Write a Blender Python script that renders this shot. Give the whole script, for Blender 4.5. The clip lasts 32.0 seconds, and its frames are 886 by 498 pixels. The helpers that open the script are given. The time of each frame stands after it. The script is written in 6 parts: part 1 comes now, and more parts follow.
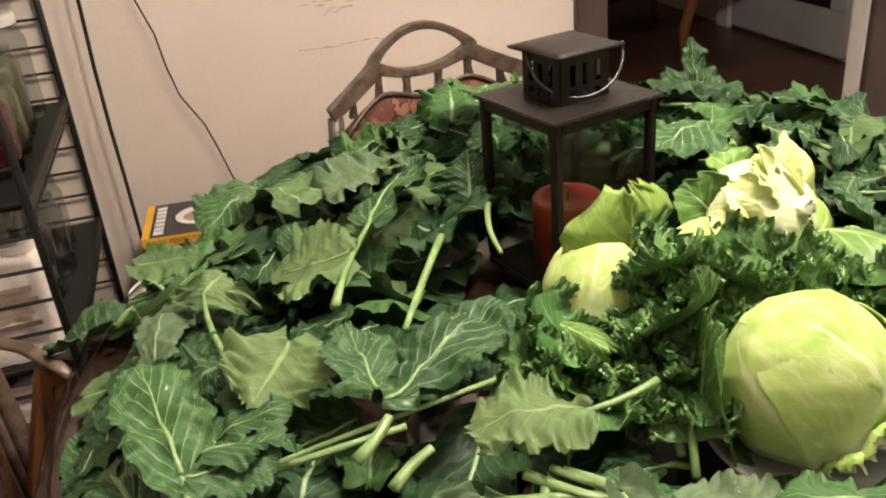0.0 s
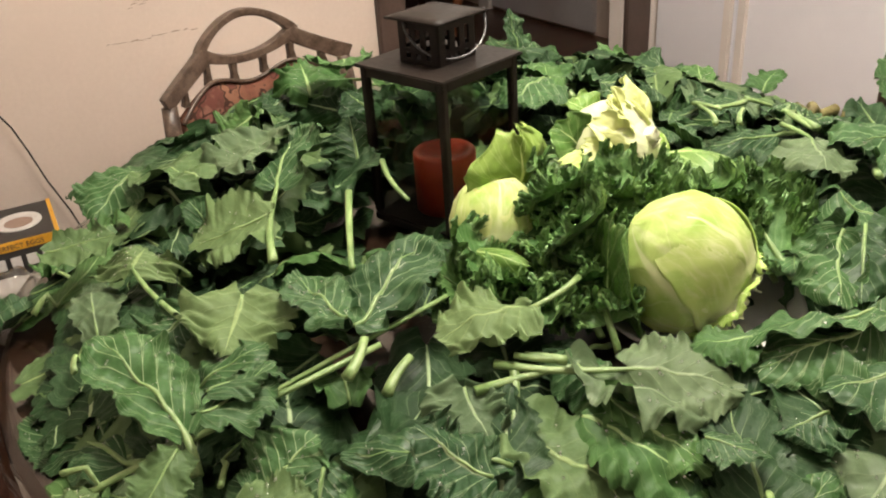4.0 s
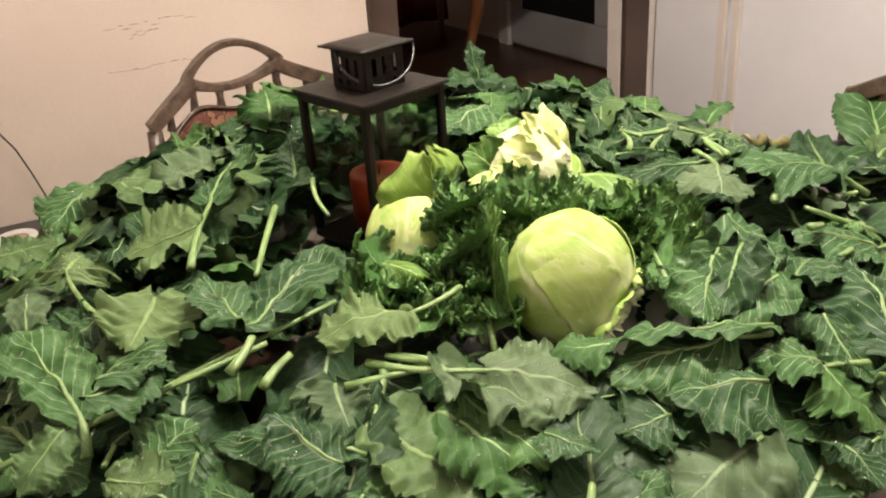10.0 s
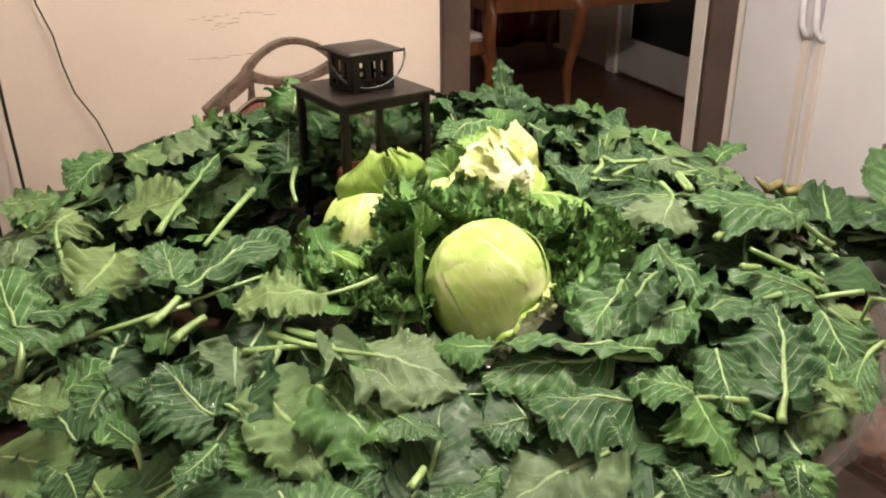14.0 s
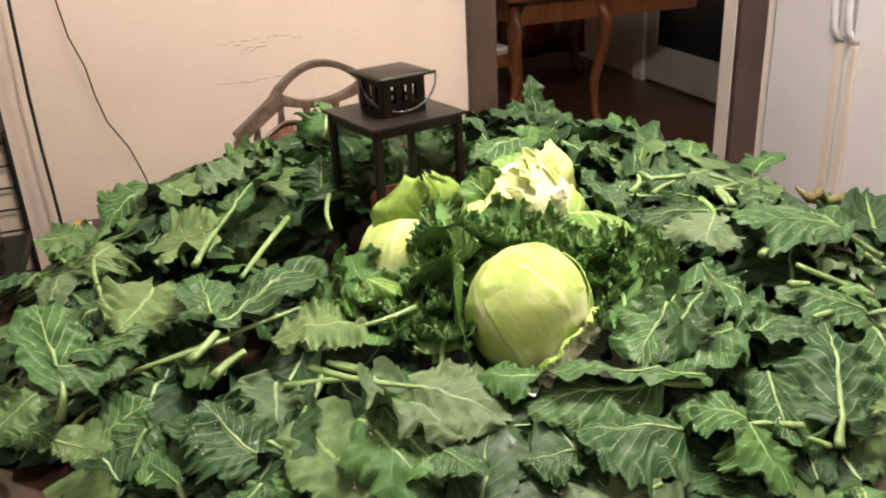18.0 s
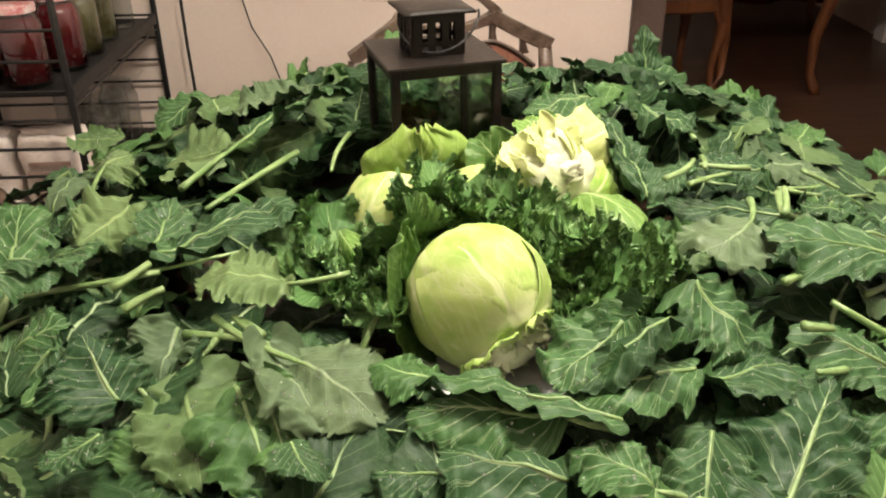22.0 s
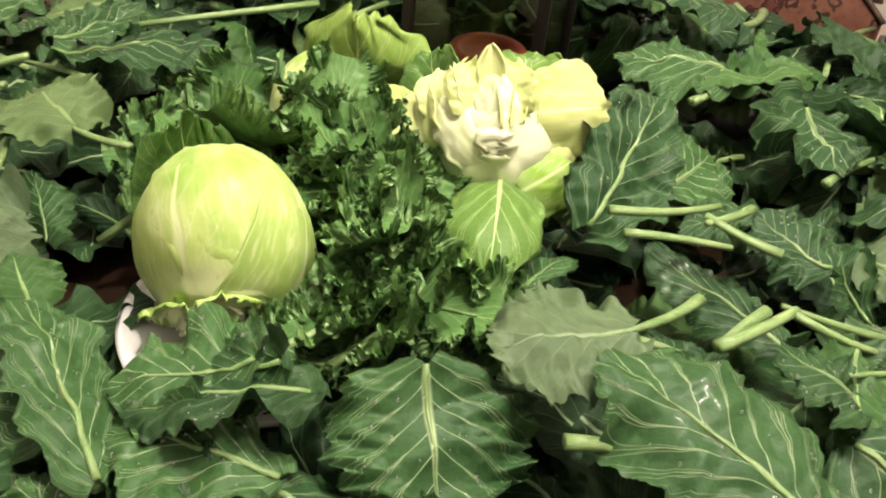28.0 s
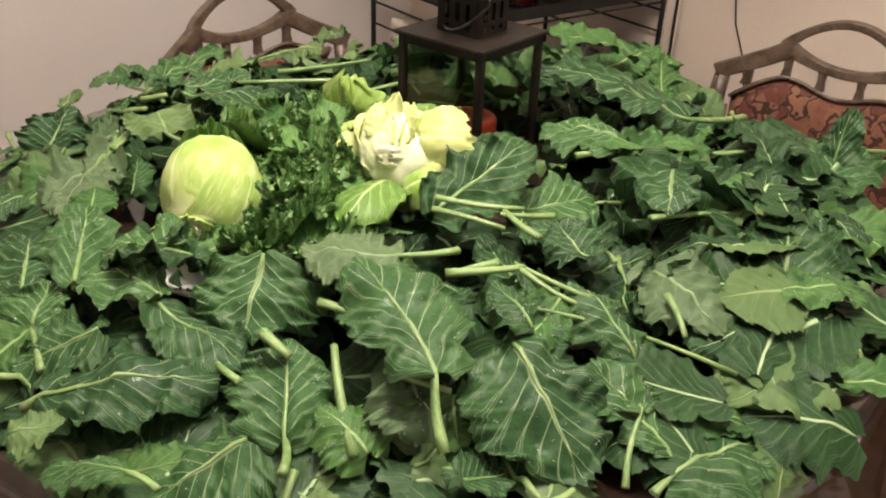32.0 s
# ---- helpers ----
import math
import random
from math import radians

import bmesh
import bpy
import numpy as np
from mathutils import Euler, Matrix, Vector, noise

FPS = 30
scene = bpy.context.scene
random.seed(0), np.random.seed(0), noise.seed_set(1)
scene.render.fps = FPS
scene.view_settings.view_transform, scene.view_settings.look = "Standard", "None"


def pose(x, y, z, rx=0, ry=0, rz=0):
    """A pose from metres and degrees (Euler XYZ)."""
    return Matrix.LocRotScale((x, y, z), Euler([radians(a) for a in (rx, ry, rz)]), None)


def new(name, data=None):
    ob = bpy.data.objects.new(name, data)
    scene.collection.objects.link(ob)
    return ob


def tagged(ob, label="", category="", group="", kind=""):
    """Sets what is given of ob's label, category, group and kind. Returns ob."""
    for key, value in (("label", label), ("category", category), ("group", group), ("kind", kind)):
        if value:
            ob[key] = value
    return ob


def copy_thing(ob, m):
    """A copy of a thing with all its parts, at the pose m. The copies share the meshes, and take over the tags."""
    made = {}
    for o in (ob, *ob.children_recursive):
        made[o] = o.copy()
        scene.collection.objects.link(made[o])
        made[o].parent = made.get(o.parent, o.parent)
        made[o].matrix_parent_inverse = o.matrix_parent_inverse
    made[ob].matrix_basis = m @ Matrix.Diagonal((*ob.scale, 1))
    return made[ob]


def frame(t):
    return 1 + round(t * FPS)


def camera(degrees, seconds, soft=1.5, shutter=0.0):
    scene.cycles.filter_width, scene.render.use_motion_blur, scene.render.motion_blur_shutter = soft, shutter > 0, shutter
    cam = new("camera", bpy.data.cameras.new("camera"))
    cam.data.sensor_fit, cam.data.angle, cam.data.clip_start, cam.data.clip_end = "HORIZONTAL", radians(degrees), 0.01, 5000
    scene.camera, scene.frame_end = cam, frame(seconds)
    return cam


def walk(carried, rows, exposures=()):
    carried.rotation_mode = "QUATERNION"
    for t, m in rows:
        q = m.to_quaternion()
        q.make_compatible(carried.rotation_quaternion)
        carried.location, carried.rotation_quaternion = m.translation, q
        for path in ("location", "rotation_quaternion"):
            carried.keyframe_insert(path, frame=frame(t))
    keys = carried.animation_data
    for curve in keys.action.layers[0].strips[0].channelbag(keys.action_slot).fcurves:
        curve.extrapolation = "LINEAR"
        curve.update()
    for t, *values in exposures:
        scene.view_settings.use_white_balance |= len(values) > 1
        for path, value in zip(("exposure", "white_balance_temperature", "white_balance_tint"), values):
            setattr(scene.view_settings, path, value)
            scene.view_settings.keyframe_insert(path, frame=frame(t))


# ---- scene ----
cam = camera(54.4, 32.0, soft=2.0)
METRES, EYE, TILT, LEAN, TURN = 2.7, 1.31, 0.0, 0.0, 0.0
ROWS = [
    (0.0, 0.0, 0.0, 0.0, -2.32, -26.79, 4.6),
    (0.5, -0.0139, -0.009, 0.0052, -5.82, -27.19, 5.43),
    (1.0, -0.0371, -0.0207, 0.009, -8.74, -27.34, 5.95),
    (1.5, -0.0529, -0.0283, 0.0088, -11.18, -27.7, 5.74),
    (2.0, -0.0569, -0.035, 0.0063, -12.91, -28.0, 4.26),
    (2.5, -0.0586, -0.0335, 0.0033, -14.2, -28.35, 2.8),
    (3.0, -0.0589, -0.0326, 0.0013, -15.54, -28.78, 2.29),
    (3.5, -0.0628, -0.033, 0.003, -17.25, -28.68, 2.74),
    (5.5, -0.0632, -0.0394, 0.0061, -20.13, -27.34, 4.71),
    (6.0, -0.0627, -0.0414, 0.0039, -19.17, -28.02, 4.55),
    (6.5, -0.0626, -0.0411, 0.0018, -18.83, -28.38, 3.92),
    (7.0, -0.0612, -0.0443, 0.0137, -18.88, -26.97, 4.58),
    (7.5, -0.0596, -0.0434, 0.0103, -18.69, -25.6, 4.8),
    (8.0, -0.061, -0.0471, 0.0073, -18.6, -26.12, 4.19),
    (8.5, -0.0606, -0.0538, 0.0051, -18.25, -26.5, 3.76),
    (9.0, -0.0539, -0.0621, 0.0022, -18.08, -26.56, 3.58),
    (9.5, -0.0409, -0.0673, 0.0035, -17.28, -26.1, 3.71),
    (10.0, -0.0159, -0.0744, 0.0039, -15.67, -25.93, 3.69),
    (10.5, 0.007, -0.0865, 0.0031, -13.34, -26.17, 3.28),
    (11.0, 0.0264, -0.0972, 0.0034, -10.15, -27.06, 2.31),
    (11.5, 0.0396, -0.1066, 0.0008, -8.57, -26.61, 0.64),
    (12.0, 0.0484, -0.1103, 0.0001, -7.5, -26.15, 0.27),
    (12.5, 0.0529, -0.1137, 0.0012, -6.55, -25.68, 0.03),
    (13.0, 0.0542, -0.1152, 0.0003, -5.92, -25.05, -0.36),
    (13.5, 0.0551, -0.1151, 0.0008, -5.85, -24.61, -0.32),
    (14.0, 0.0558, -0.1121, 0.0031, -5.87, -24.42, 0.38),
    (14.5, 0.0547, -0.1096, 0.0032, -5.77, -24.66, 0.89),
    (15.0, 0.0533, -0.109, 0.0049, -5.19, -24.54, 1.16),
    (15.5, 0.0461, -0.1092, 0.0071, -4.02, -24.06, 1.75),
    (17.5, 0.0449, -0.1042, 0.0077, -4.25, -23.4, 2.9),
    (18.0, 0.0528, -0.1042, 0.0068, -4.76, -23.65, 2.68),
    (18.5, 0.05, -0.0867, 0.0022, -4.68, -24.13, 1.7),
    (19.0, 0.0406, -0.05, 0.0016, -4.24, -25.07, 1.54),
    (19.5, 0.0403, -0.0281, 0.0061, -2.48, -25.38, 1.39),
    (20.0, 0.0736, -0.0131, 0.0022, 4.33, -25.86, -0.16),
    (20.5, 0.1107, -0.0156, 0.001, 11.82, -26.66, -0.92),
    (21.0, 0.1261, -0.0217, -0.0022, 15.88, -27.69, 0.0),
    (21.5, 0.1348, -0.0368, -0.0001, 14.94, -28.06, 0.55),
    (22.0, 0.1534, -0.0539, 0.0007, 12.04, -27.86, 0.59),
    (22.5, 0.1711, -0.0622, 0.0026, 9.68, -27.71, 0.23),
    (23.0, 0.1965, -0.0491, 0.0066, 10.36, -27.48, -0.95),
    (23.5, 0.2259, -0.0423, 0.003, 14.4, -28.13, -1.63),
    (24.0, 0.2451, -0.0423, 0.0023, 18.18, -28.68, -1.15),
    (24.5, 0.2502, -0.0449, 0.0018, 20.7, -28.3, -0.7),
    (25.0, 0.2543, -0.0408, -0.0017, 23.12, -28.48, -0.95),
    (25.5, 0.2675, -0.0295, -0.0063, 26.54, -27.22, -3.47),
    (27.5, 0.2647, 0.0979, -0.0129, 40.86, -36.34, -5.31),
    (28.0, 0.2831, 0.1277, -0.0146, 49.68, -37.65, -4.99),
    (28.5, 0.295, 0.1347, -0.0166, 53.36, -37.01, -4.06),
    (29.0, 0.3306, 0.1265, -0.0097, 56.38, -34.72, -3.92),
    (29.5, 0.3628, 0.1154, 0.0024, 59.38, -32.91, -3.04),
    (30.0, 0.3881, 0.1176, 0.0081, 60.97, -31.22, -2.8),
    (30.5, 0.4074, 0.1339, 0.0027, 62.74, -30.79, -2.97),
    (31.0, 0.4315, 0.1482, 0.007, 64.59, -30.91, -3.1),
    (31.5, 0.448, 0.1631, 0.0092, 66.67, -30.26, -2.61),
    (32.0, 0.4654, 0.1772, 0.0102, 68.49, -29.62, -2.06),
]
walk(cam, [(t, pose(0, 0, EYE, TILT, LEAN, TURN) @ pose(METRES * x, METRES * y, METRES * z, 90 + pitch, roll, yaw)) for t, x, y, z, yaw, pitch, roll in ROWS], exposures=[(0.0, 0.18), (6.0, 0.16), (9.0, 0.19), (13.0, 0.31), (19.0, 0.30), (21.0, 0.14), (23.0, 0.24), (25.0, 0.33), (26.5, 0.13), (28.0, -0.08), (32.0, -0.10)])

# ---- world and lamps ----
world = bpy.data.worlds.new("night")
scene.world = world
world.use_nodes = True
world.node_tree.nodes["Background"].inputs[0].default_value = (0.9, 0.85, 0.8, 1)
world.node_tree.nodes["Background"].inputs[1].default_value = 0.05


def bulb(x, y, z, watts, radius, colour=(1.0, 0.90, 0.79)):
    data = bpy.data.lights.new("ceiling_bulb", "POINT")
    data.energy, data.shadow_soft_size, data.color = watts, radius, colour
    ob = new("ceiling_bulb", data)
    ob.location = (x, y, z)
    return ob


bulb(0.36, 0.74, 2.25, 66, 0.06)
bulb(0.82, 0.98, 2.25, 46, 0.06)
# Added lamp with no source in view; brightens the room beyond the doorway.
bulb(1.3, 3.7, 2.2, 13, 0.10)

# ---- materials ----


def nodes_of(name, rough=0.5, metal=0.0, spec=0.5):
    m = bpy.data.materials.new(name)
    m.use_nodes = True
    nt = m.node_tree
    b = nt.nodes["Principled BSDF"]
    b.inputs["Roughness"].default_value = rough
    b.inputs["Metallic"].default_value = metal
    b.inputs["Specular IOR Level"].default_value = spec
    return m, nt, b


def val(nt, op, a, b=None, c=None, clamp=False):
    n = nt.nodes.new("ShaderNodeMath")
    n.operation, n.use_clamp = op, clamp
    for i, v in enumerate((a, b, c)):
        if v is None:
            continue
        if isinstance(v, (int, float)):
            n.inputs[i].default_value = v
        else:
            nt.links.new(v, n.inputs[i])
    return n.outputs[0]


def blend(nt, fac, a, b):
    n = nt.nodes.new("ShaderNodeMix")
    n.data_type = "RGBA"
    for sock, v in ((n.inputs[0], fac), (n.inputs[6], a), (n.inputs[7], b)):
        if isinstance(v, (int, float)):
            sock.default_value = v
        elif isinstance(v, tuple):
            sock.default_value = (*v, 1)
        else:
            nt.links.new(v, sock)
    return n.outputs[2]


def smooth(nt, x, lo, hi):
    n = nt.nodes.new("ShaderNodeMapRange")
    n.interpolation_type = "SMOOTHSTEP"
    n.inputs[1].default_value, n.inputs[2].default_value = lo, hi
    nt.links.new(x, n.inputs[0])
    return n.outputs[0]


def noise_of(nt, scale, detail=4, coord="Object", rough=0.55, stretch=None):
    tc = nt.nodes.new("ShaderNodeTexCoord")
    out = tc.outputs[coord]
    if stretch:
        mp = nt.nodes.new("ShaderNodeMapping")
        mp.inputs["Scale"].default_value = stretch
        nt.links.new(out, mp.inputs[0])
        out = mp.outputs[0]
    n = nt.nodes.new("ShaderNodeTexNoise")
    n.inputs["Scale"].default_value, n.inputs["Detail"].default_value, n.inputs["Roughness"].default_value = scale, detail, rough
    nt.links.new(out, n.inputs["Vector"])
    return n.outputs[0]


def bump(nt, b, height, strength=0.3, dist=0.002):
    n = nt.nodes.new("ShaderNodeBump")
    n.inputs["Strength"].default_value, n.inputs["Distance"].default_value = strength, dist
    nt.links.new(height, n.inputs["Height"])
    nt.links.new(n.outputs[0], b.inputs["Normal"])
    return n


def mottled(name, dark, light, scale, rough=0.5, metal=0.0, spec=0.5, grain=120, relief=0.2, stretch=None, dist=0.002):
    m, nt, b = nodes_of(name, rough, metal, spec)
    big = noise_of(nt, scale, 5, stretch=stretch)
    fine = noise_of(nt, grain, 3, stretch=stretch)
    f = smooth(nt, val(nt, "ADD", val(nt, "MULTIPLY", big, 0.7), val(nt, "MULTIPLY", fine, 0.3)), 0.35, 0.65)
    nt.links.new(blend(nt, f, dark, light), b.inputs["Base Color"])
    nt.links.new(val(nt, "ADD", val(nt, "MULTIPLY", fine, 0.2), rough - 0.1), b.inputs["Roughness"])
    bump(nt, b, fine, relief, dist)
    return m


def leaf_material(name, dark, light, vein, count, slant, rough, vein_width=0.09, fine=0.25, wet=0.0, spots=None, branch=0.8, relief=0.6, foot=None, rim=0.16, streak=0.0, bold=0.14):
    """Blade with a pale midrib, slanting side veins and a faint net between them. UV: x across, y along."""
    m, nt, b = nodes_of(name, rough, 0, 0.24)
    uv = nt.nodes.new("ShaderNodeUVMap").outputs[0]
    sep = nt.nodes.new("ShaderNodeSeparateXYZ")
    nt.links.new(uv, sep.inputs[0])
    x, y = sep.outputs[0], sep.outputs[1]
    wob = noise_of(nt, 14, 2, "Object")
    sx = val(nt, "SUBTRACT", val(nt, "MULTIPLY", x, 2), 1)
    s = val(nt, "ABSOLUTE", sx)
    side = val(nt, "MULTIPLY", val(nt, "GREATER_THAN", x, 0.5), 0.43)
    ph = val(nt, "SUBTRACT", y, val(nt, "MULTIPLY", val(nt, "POWER", s, 0.85), slant))
    ph = val(nt, "ADD", val(nt, "MULTIPLY", ph, count), side)
    ph = val(nt, "ADD", ph, val(nt, "MULTIPLY", val(nt, "SUBTRACT", wob, 0.5), 0.22))
    ph = val(nt, "ADD", ph, val(nt, "MULTIPLY", val(nt, "SUBTRACT", noise_of(nt, 60, 2, "Object"), 0.5), 0.07))
    d = val(nt, "ABSOLUTE", val(nt, "SUBTRACT", val(nt, "FRACT", ph), 0.5))
    taper = val(nt, "POWER", val(nt, "SUBTRACT", 1.02, s, None, True), 0.9)
    width = val(nt, "ADD", val(nt, "MULTIPLY", taper, vein_width), 0.010)
    side_vein = val(nt, "MULTIPLY", smooth(nt, val(nt, "DIVIDE", d, width), 1.3, 0.2), val(nt, "SUBTRACT", 1.0, val(nt, "MULTIPLY", s, 0.55)))
    for start, spread, strength in ((0.22, 0.40, 0.70), (0.50, 0.75, 0.45)):
        fork = val(nt, "ABSOLUTE", val(nt, "SUBTRACT", d, val(nt, "MULTIPLY", val(nt, "SUBTRACT", s, start), spread)))
        thin = smooth(nt, val(nt, "DIVIDE", fork, val(nt, "MULTIPLY", width, 0.75)), 1.25, 0.35)
        thin = val(nt, "MULTIPLY", thin, val(nt, "MULTIPLY", smooth(nt, s, start - 0.01, start + 0.06), branch * strength))
        side_vein = val(nt, "MAXIMUM", side_vein, thin)
    mid_w = val(nt, "MULTIPLY", val(nt, "SUBTRACT", 1.06, y), 0.07)
    mid = smooth(nt, val(nt, "DIVIDE", s, mid_w), 1.2, 0.3)
    vo = nt.nodes.new("ShaderNodeTexVoronoi")
    vo.feature = "DISTANCE_TO_EDGE"
    vo.inputs["Scale"].default_value = 22
    tcv = nt.nodes.new("ShaderNodeTexCoord")
    nt.links.new(tcv.outputs["UV"], vo.inputs["Vector"])
    net = val(nt, "MULTIPLY", val(nt, "SUBTRACT", 1.0, val(nt, "DIVIDE", vo.outputs[0], 0.09), None, True), fine)
    big = noise_of(nt, 9, 4)
    info = nt.nodes.new("ShaderNodeObjectInfo")
    tone = val(nt, "ADD", val(nt, "MULTIPLY", big, 0.6), val(nt, "MULTIPLY", info.outputs["Random"], 0.55))
    base = blend(nt, smooth(nt, tone, 0.25, 0.95), dark, light)
    if foot:
        base = blend(nt, smooth(nt, val(nt, "ADD", y, val(nt, "MULTIPLY", big, 0.15)), 0.34, 0.08), base, foot)
    if streak:
        mp = nt.nodes.new("ShaderNodeMapping")
        mp.inputs["Scale"].default_value = (26, 3, 1)
        nt.links.new(uv, mp.inputs[0])
        sn = nt.nodes.new("ShaderNodeTexNoise")
        sn.inputs["Scale"].default_value, sn.inputs["Detail"].default_value = 1.0, 4
        nt.links.new(mp.outputs[0], sn.inputs["Vector"])
        base = blend(nt, val(nt, "MULTIPLY", smooth(nt, sn.outputs[0], 0.45, 0.70), streak), base, vein)
        base = blend(nt, val(nt, "MULTIPLY", smooth(nt, noise_of(nt, 26, 4), 0.50, 0.72), streak), base, dark)
        base = blend(nt, val(nt, "MULTIPLY", smooth(nt, noise_of(nt, 11, 3), 0.48, 0.68), streak), base, dark)
        base = blend(nt, val(nt, "MULTIPLY", smooth(nt, noise_of(nt, 190, 2), 0.66, 0.76), 0.5 * streak), base, foot or vein)
    if spots:
        base = blend(nt, smooth(nt, noise_of(nt, 17, 3), 0.66, 0.74), base, spots)
    halo = val(nt, "SUBTRACT", 1.0, val(nt, "DIVIDE", d, 0.26), None, True)
    halo = val(nt, "MAXIMUM", val(nt, "MULTIPLY", halo, 0.30), val(nt, "MULTIPLY", smooth(nt, s, 0.70, 1.0), 0.35))
    base = blend(nt, val(nt, "MULTIPLY", halo, rim), base, vein)
    v = val(nt, "MAXIMUM", val(nt, "MAXIMUM", val(nt, "MULTIPLY", side_vein, val(nt, "ADD", bold, val(nt, "MULTIPLY", val(nt, "POWER", info.outputs["Random"], 1.6), 0.45))), mid), net)
    nt.links.new(blend(nt, v, base, vein), b.inputs["Base Color"])
    rn = noise_of(nt, 30, 3)
    nt.links.new(val(nt, "ADD", val(nt, "MULTIPLY", smooth(nt, rn, 0.35, 0.65), 0.22), rough - 0.11), b.inputs["Roughness"])
    pucker = val(nt, "SUBTRACT", val(nt, "ADD", val(nt, "ADD", val(nt, "MULTIPLY", noise_of(nt, 60, 2), 0.5), val(nt, "MULTIPLY", noise_of(nt, 190, 2), 0.25)), val(nt, "MULTIPLY", d, 0.35)), val(nt, "MULTIPLY", v, 0.35))
    bump(nt, b, pucker, relief, 0.004)
    if wet:
        film = smooth(nt, noise_of(nt, 16, 3), 0.50, 0.66)
        nt.links.new(val(nt, "MULTIPLY", film, wet), b.inputs["Coat Weight"])
        b.inputs["Coat Roughness"].default_value = 0.13
    return m


M = {}
# Lower-leaf green, darkened to stand for the shade deep in the heap.
M["collard"] = leaf_material("collard_shade_green", (0.008, 0.030, 0.009), (0.026, 0.074, 0.018), (0.36, 0.47, 0.26), 6.5, 0.50, 0.56, 0.028, 0.03, wet=0.03, branch=0.6, rim=0.05, bold=0.2)
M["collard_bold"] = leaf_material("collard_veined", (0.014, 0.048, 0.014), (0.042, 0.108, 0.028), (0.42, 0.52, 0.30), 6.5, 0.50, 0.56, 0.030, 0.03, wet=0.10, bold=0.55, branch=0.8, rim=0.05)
M["collard_mid"] = leaf_material("collard_mid_green", (0.028, 0.080, 0.018), (0.070, 0.150, 0.040), (0.28, 0.40, 0.17), 6, 0.46, 0.56, 0.026, 0.03, wet=0.03, branch=0.6, rim=0.05, bold=0.25)
M["collard_pale"] = leaf_material("collard_underside", (0.058, 0.108, 0.037), (0.110, 0.168, 0.062), (0.22, 0.30, 0.12), 5, 0.50, 0.60, 0.024, 0.05, branch=0.5, wet=0.04)
M["collard_grey"] = leaf_material("collard_grey_green", (0.056, 0.095, 0.043), (0.100, 0.148, 0.070), (0.23, 0.30, 0.17), 5, 0.50, 0.60, 0.024, 0.04, branch=0.5, wet=0.04)
M["kale"] = leaf_material("kale_blade", (0.038, 0.108, 0.026), (0.095, 0.205, 0.052), (0.34, 0.46, 0.20), 7, 0.5, 0.45, 0.045, 0.10, relief=0.3)
M["kale_frill"] = mottled("kale_frill", (0.062, 0.152, 0.038), (0.200, 0.345, 0.110), 60, 0.45, grain=300)
M["stalk"] = mottled("collard_stalk", (0.110, 0.205, 0.056), (0.245, 0.345, 0.135), 25, 0.42, grain=200, stretch=(1, 6, 6))
M["root"] = mottled("root_stalk", (0.11, 0.085, 0.030), (0.22, 0.20, 0.075), 40, 0.55, grain=140, relief=0.5)
M["cabbage"] = leaf_material("cabbage_wrapper", (0.26, 0.44, 0.065), (0.54, 0.64, 0.22), (0.64, 0.71, 0.37), 4.2, 0.9, 0.44, 0.024, 0.03, branch=0.3, relief=0.13, foot=(0.68, 0.72, 0.42), streak=0.7, rim=0.25, bold=0.12)
M["cabbage_base"] = mottled("cabbage_base_white", (0.60, 0.66, 0.36), (0.74, 0.76, 0.52), 14, 0.36, grain=70, relief=0.1)
M["cabbage_pale"] = leaf_material("cabbage_heart", (0.48, 0.56, 0.16), (0.66, 0.71, 0.31), (0.76, 0.80, 0.46), 4.2, 0.8, 0.42, 0.022, 0.03, spots=(0.42, 0.46, 0.14), relief=0.10, branch=0.3, bold=0.05, streak=0.35, rim=0.1)
M["cabbage_flap"] = leaf_material("cabbage_flap", (0.14, 0.25, 0.036), (0.30, 0.42, 0.090), (0.56, 0.66, 0.28), 6, 0.45, 0.42, 0.04, 0.06, bold=0.4, relief=0.4)
M["cabbage_green"] = leaf_material("cabbage_outer", (0.055, 0.135, 0.022), (0.120, 0.225, 0.042), (0.46, 0.58, 0.26), 4.5, 0.55, 0.42, 0.035, 0.08, bold=0.4, relief=0.3)
M["wall"] = mottled("painted_wall", (0.605, 0.505, 0.430), (0.665, 0.562, 0.482), 1.6, 0.6, grain=90, relief=0.06)
M["wall_cool"] = mottled("pale_painted_wall", (0.84, 0.775, 0.745), (0.88, 0.815, 0.785), 1.6, 0.6, grain=90, relief=0.06)
M["ceiling"] = mottled("ceiling_paint", (0.82, 0.80, 0.76), (0.86, 0.84, 0.80), 2, 0.7)
M["floor"] = mottled("dark_wood_floor", (0.040, 0.017, 0.009), (0.085, 0.038, 0.020), 3, 0.34, stretch=(0.6, 7, 1), grain=60, relief=0.1)
M["trim"] = mottled("brown_painted_trim", (0.050, 0.030, 0.022), (0.080, 0.052, 0.040), 5, 0.45)
M["white_trim"] = mottled("white_painted_trim", (0.66, 0.60, 0.55), (0.72, 0.66, 0.61), 5, 0.45)
M["fridge"] = mottled("white_enamel", (0.70, 0.69, 0.72), (0.76, 0.75, 0.78), 3, 0.32, grain=260, relief=0.05)
M["door_white"] = mottled("grey_white_door_paint", (0.42, 0.40, 0.40), (0.50, 0.48, 0.48), 3, 0.4)
M["black_glass"] = mottled("dark_door_glass", (0.008, 0.010, 0.012), (0.014, 0.016, 0.018), 3, 0.12)
M["red_wood"] = mottled("reddish_table_wood", (0.10, 0.032, 0.011), (0.19, 0.068, 0.024), 6, 0.35, stretch=(5, 5, 0.8))
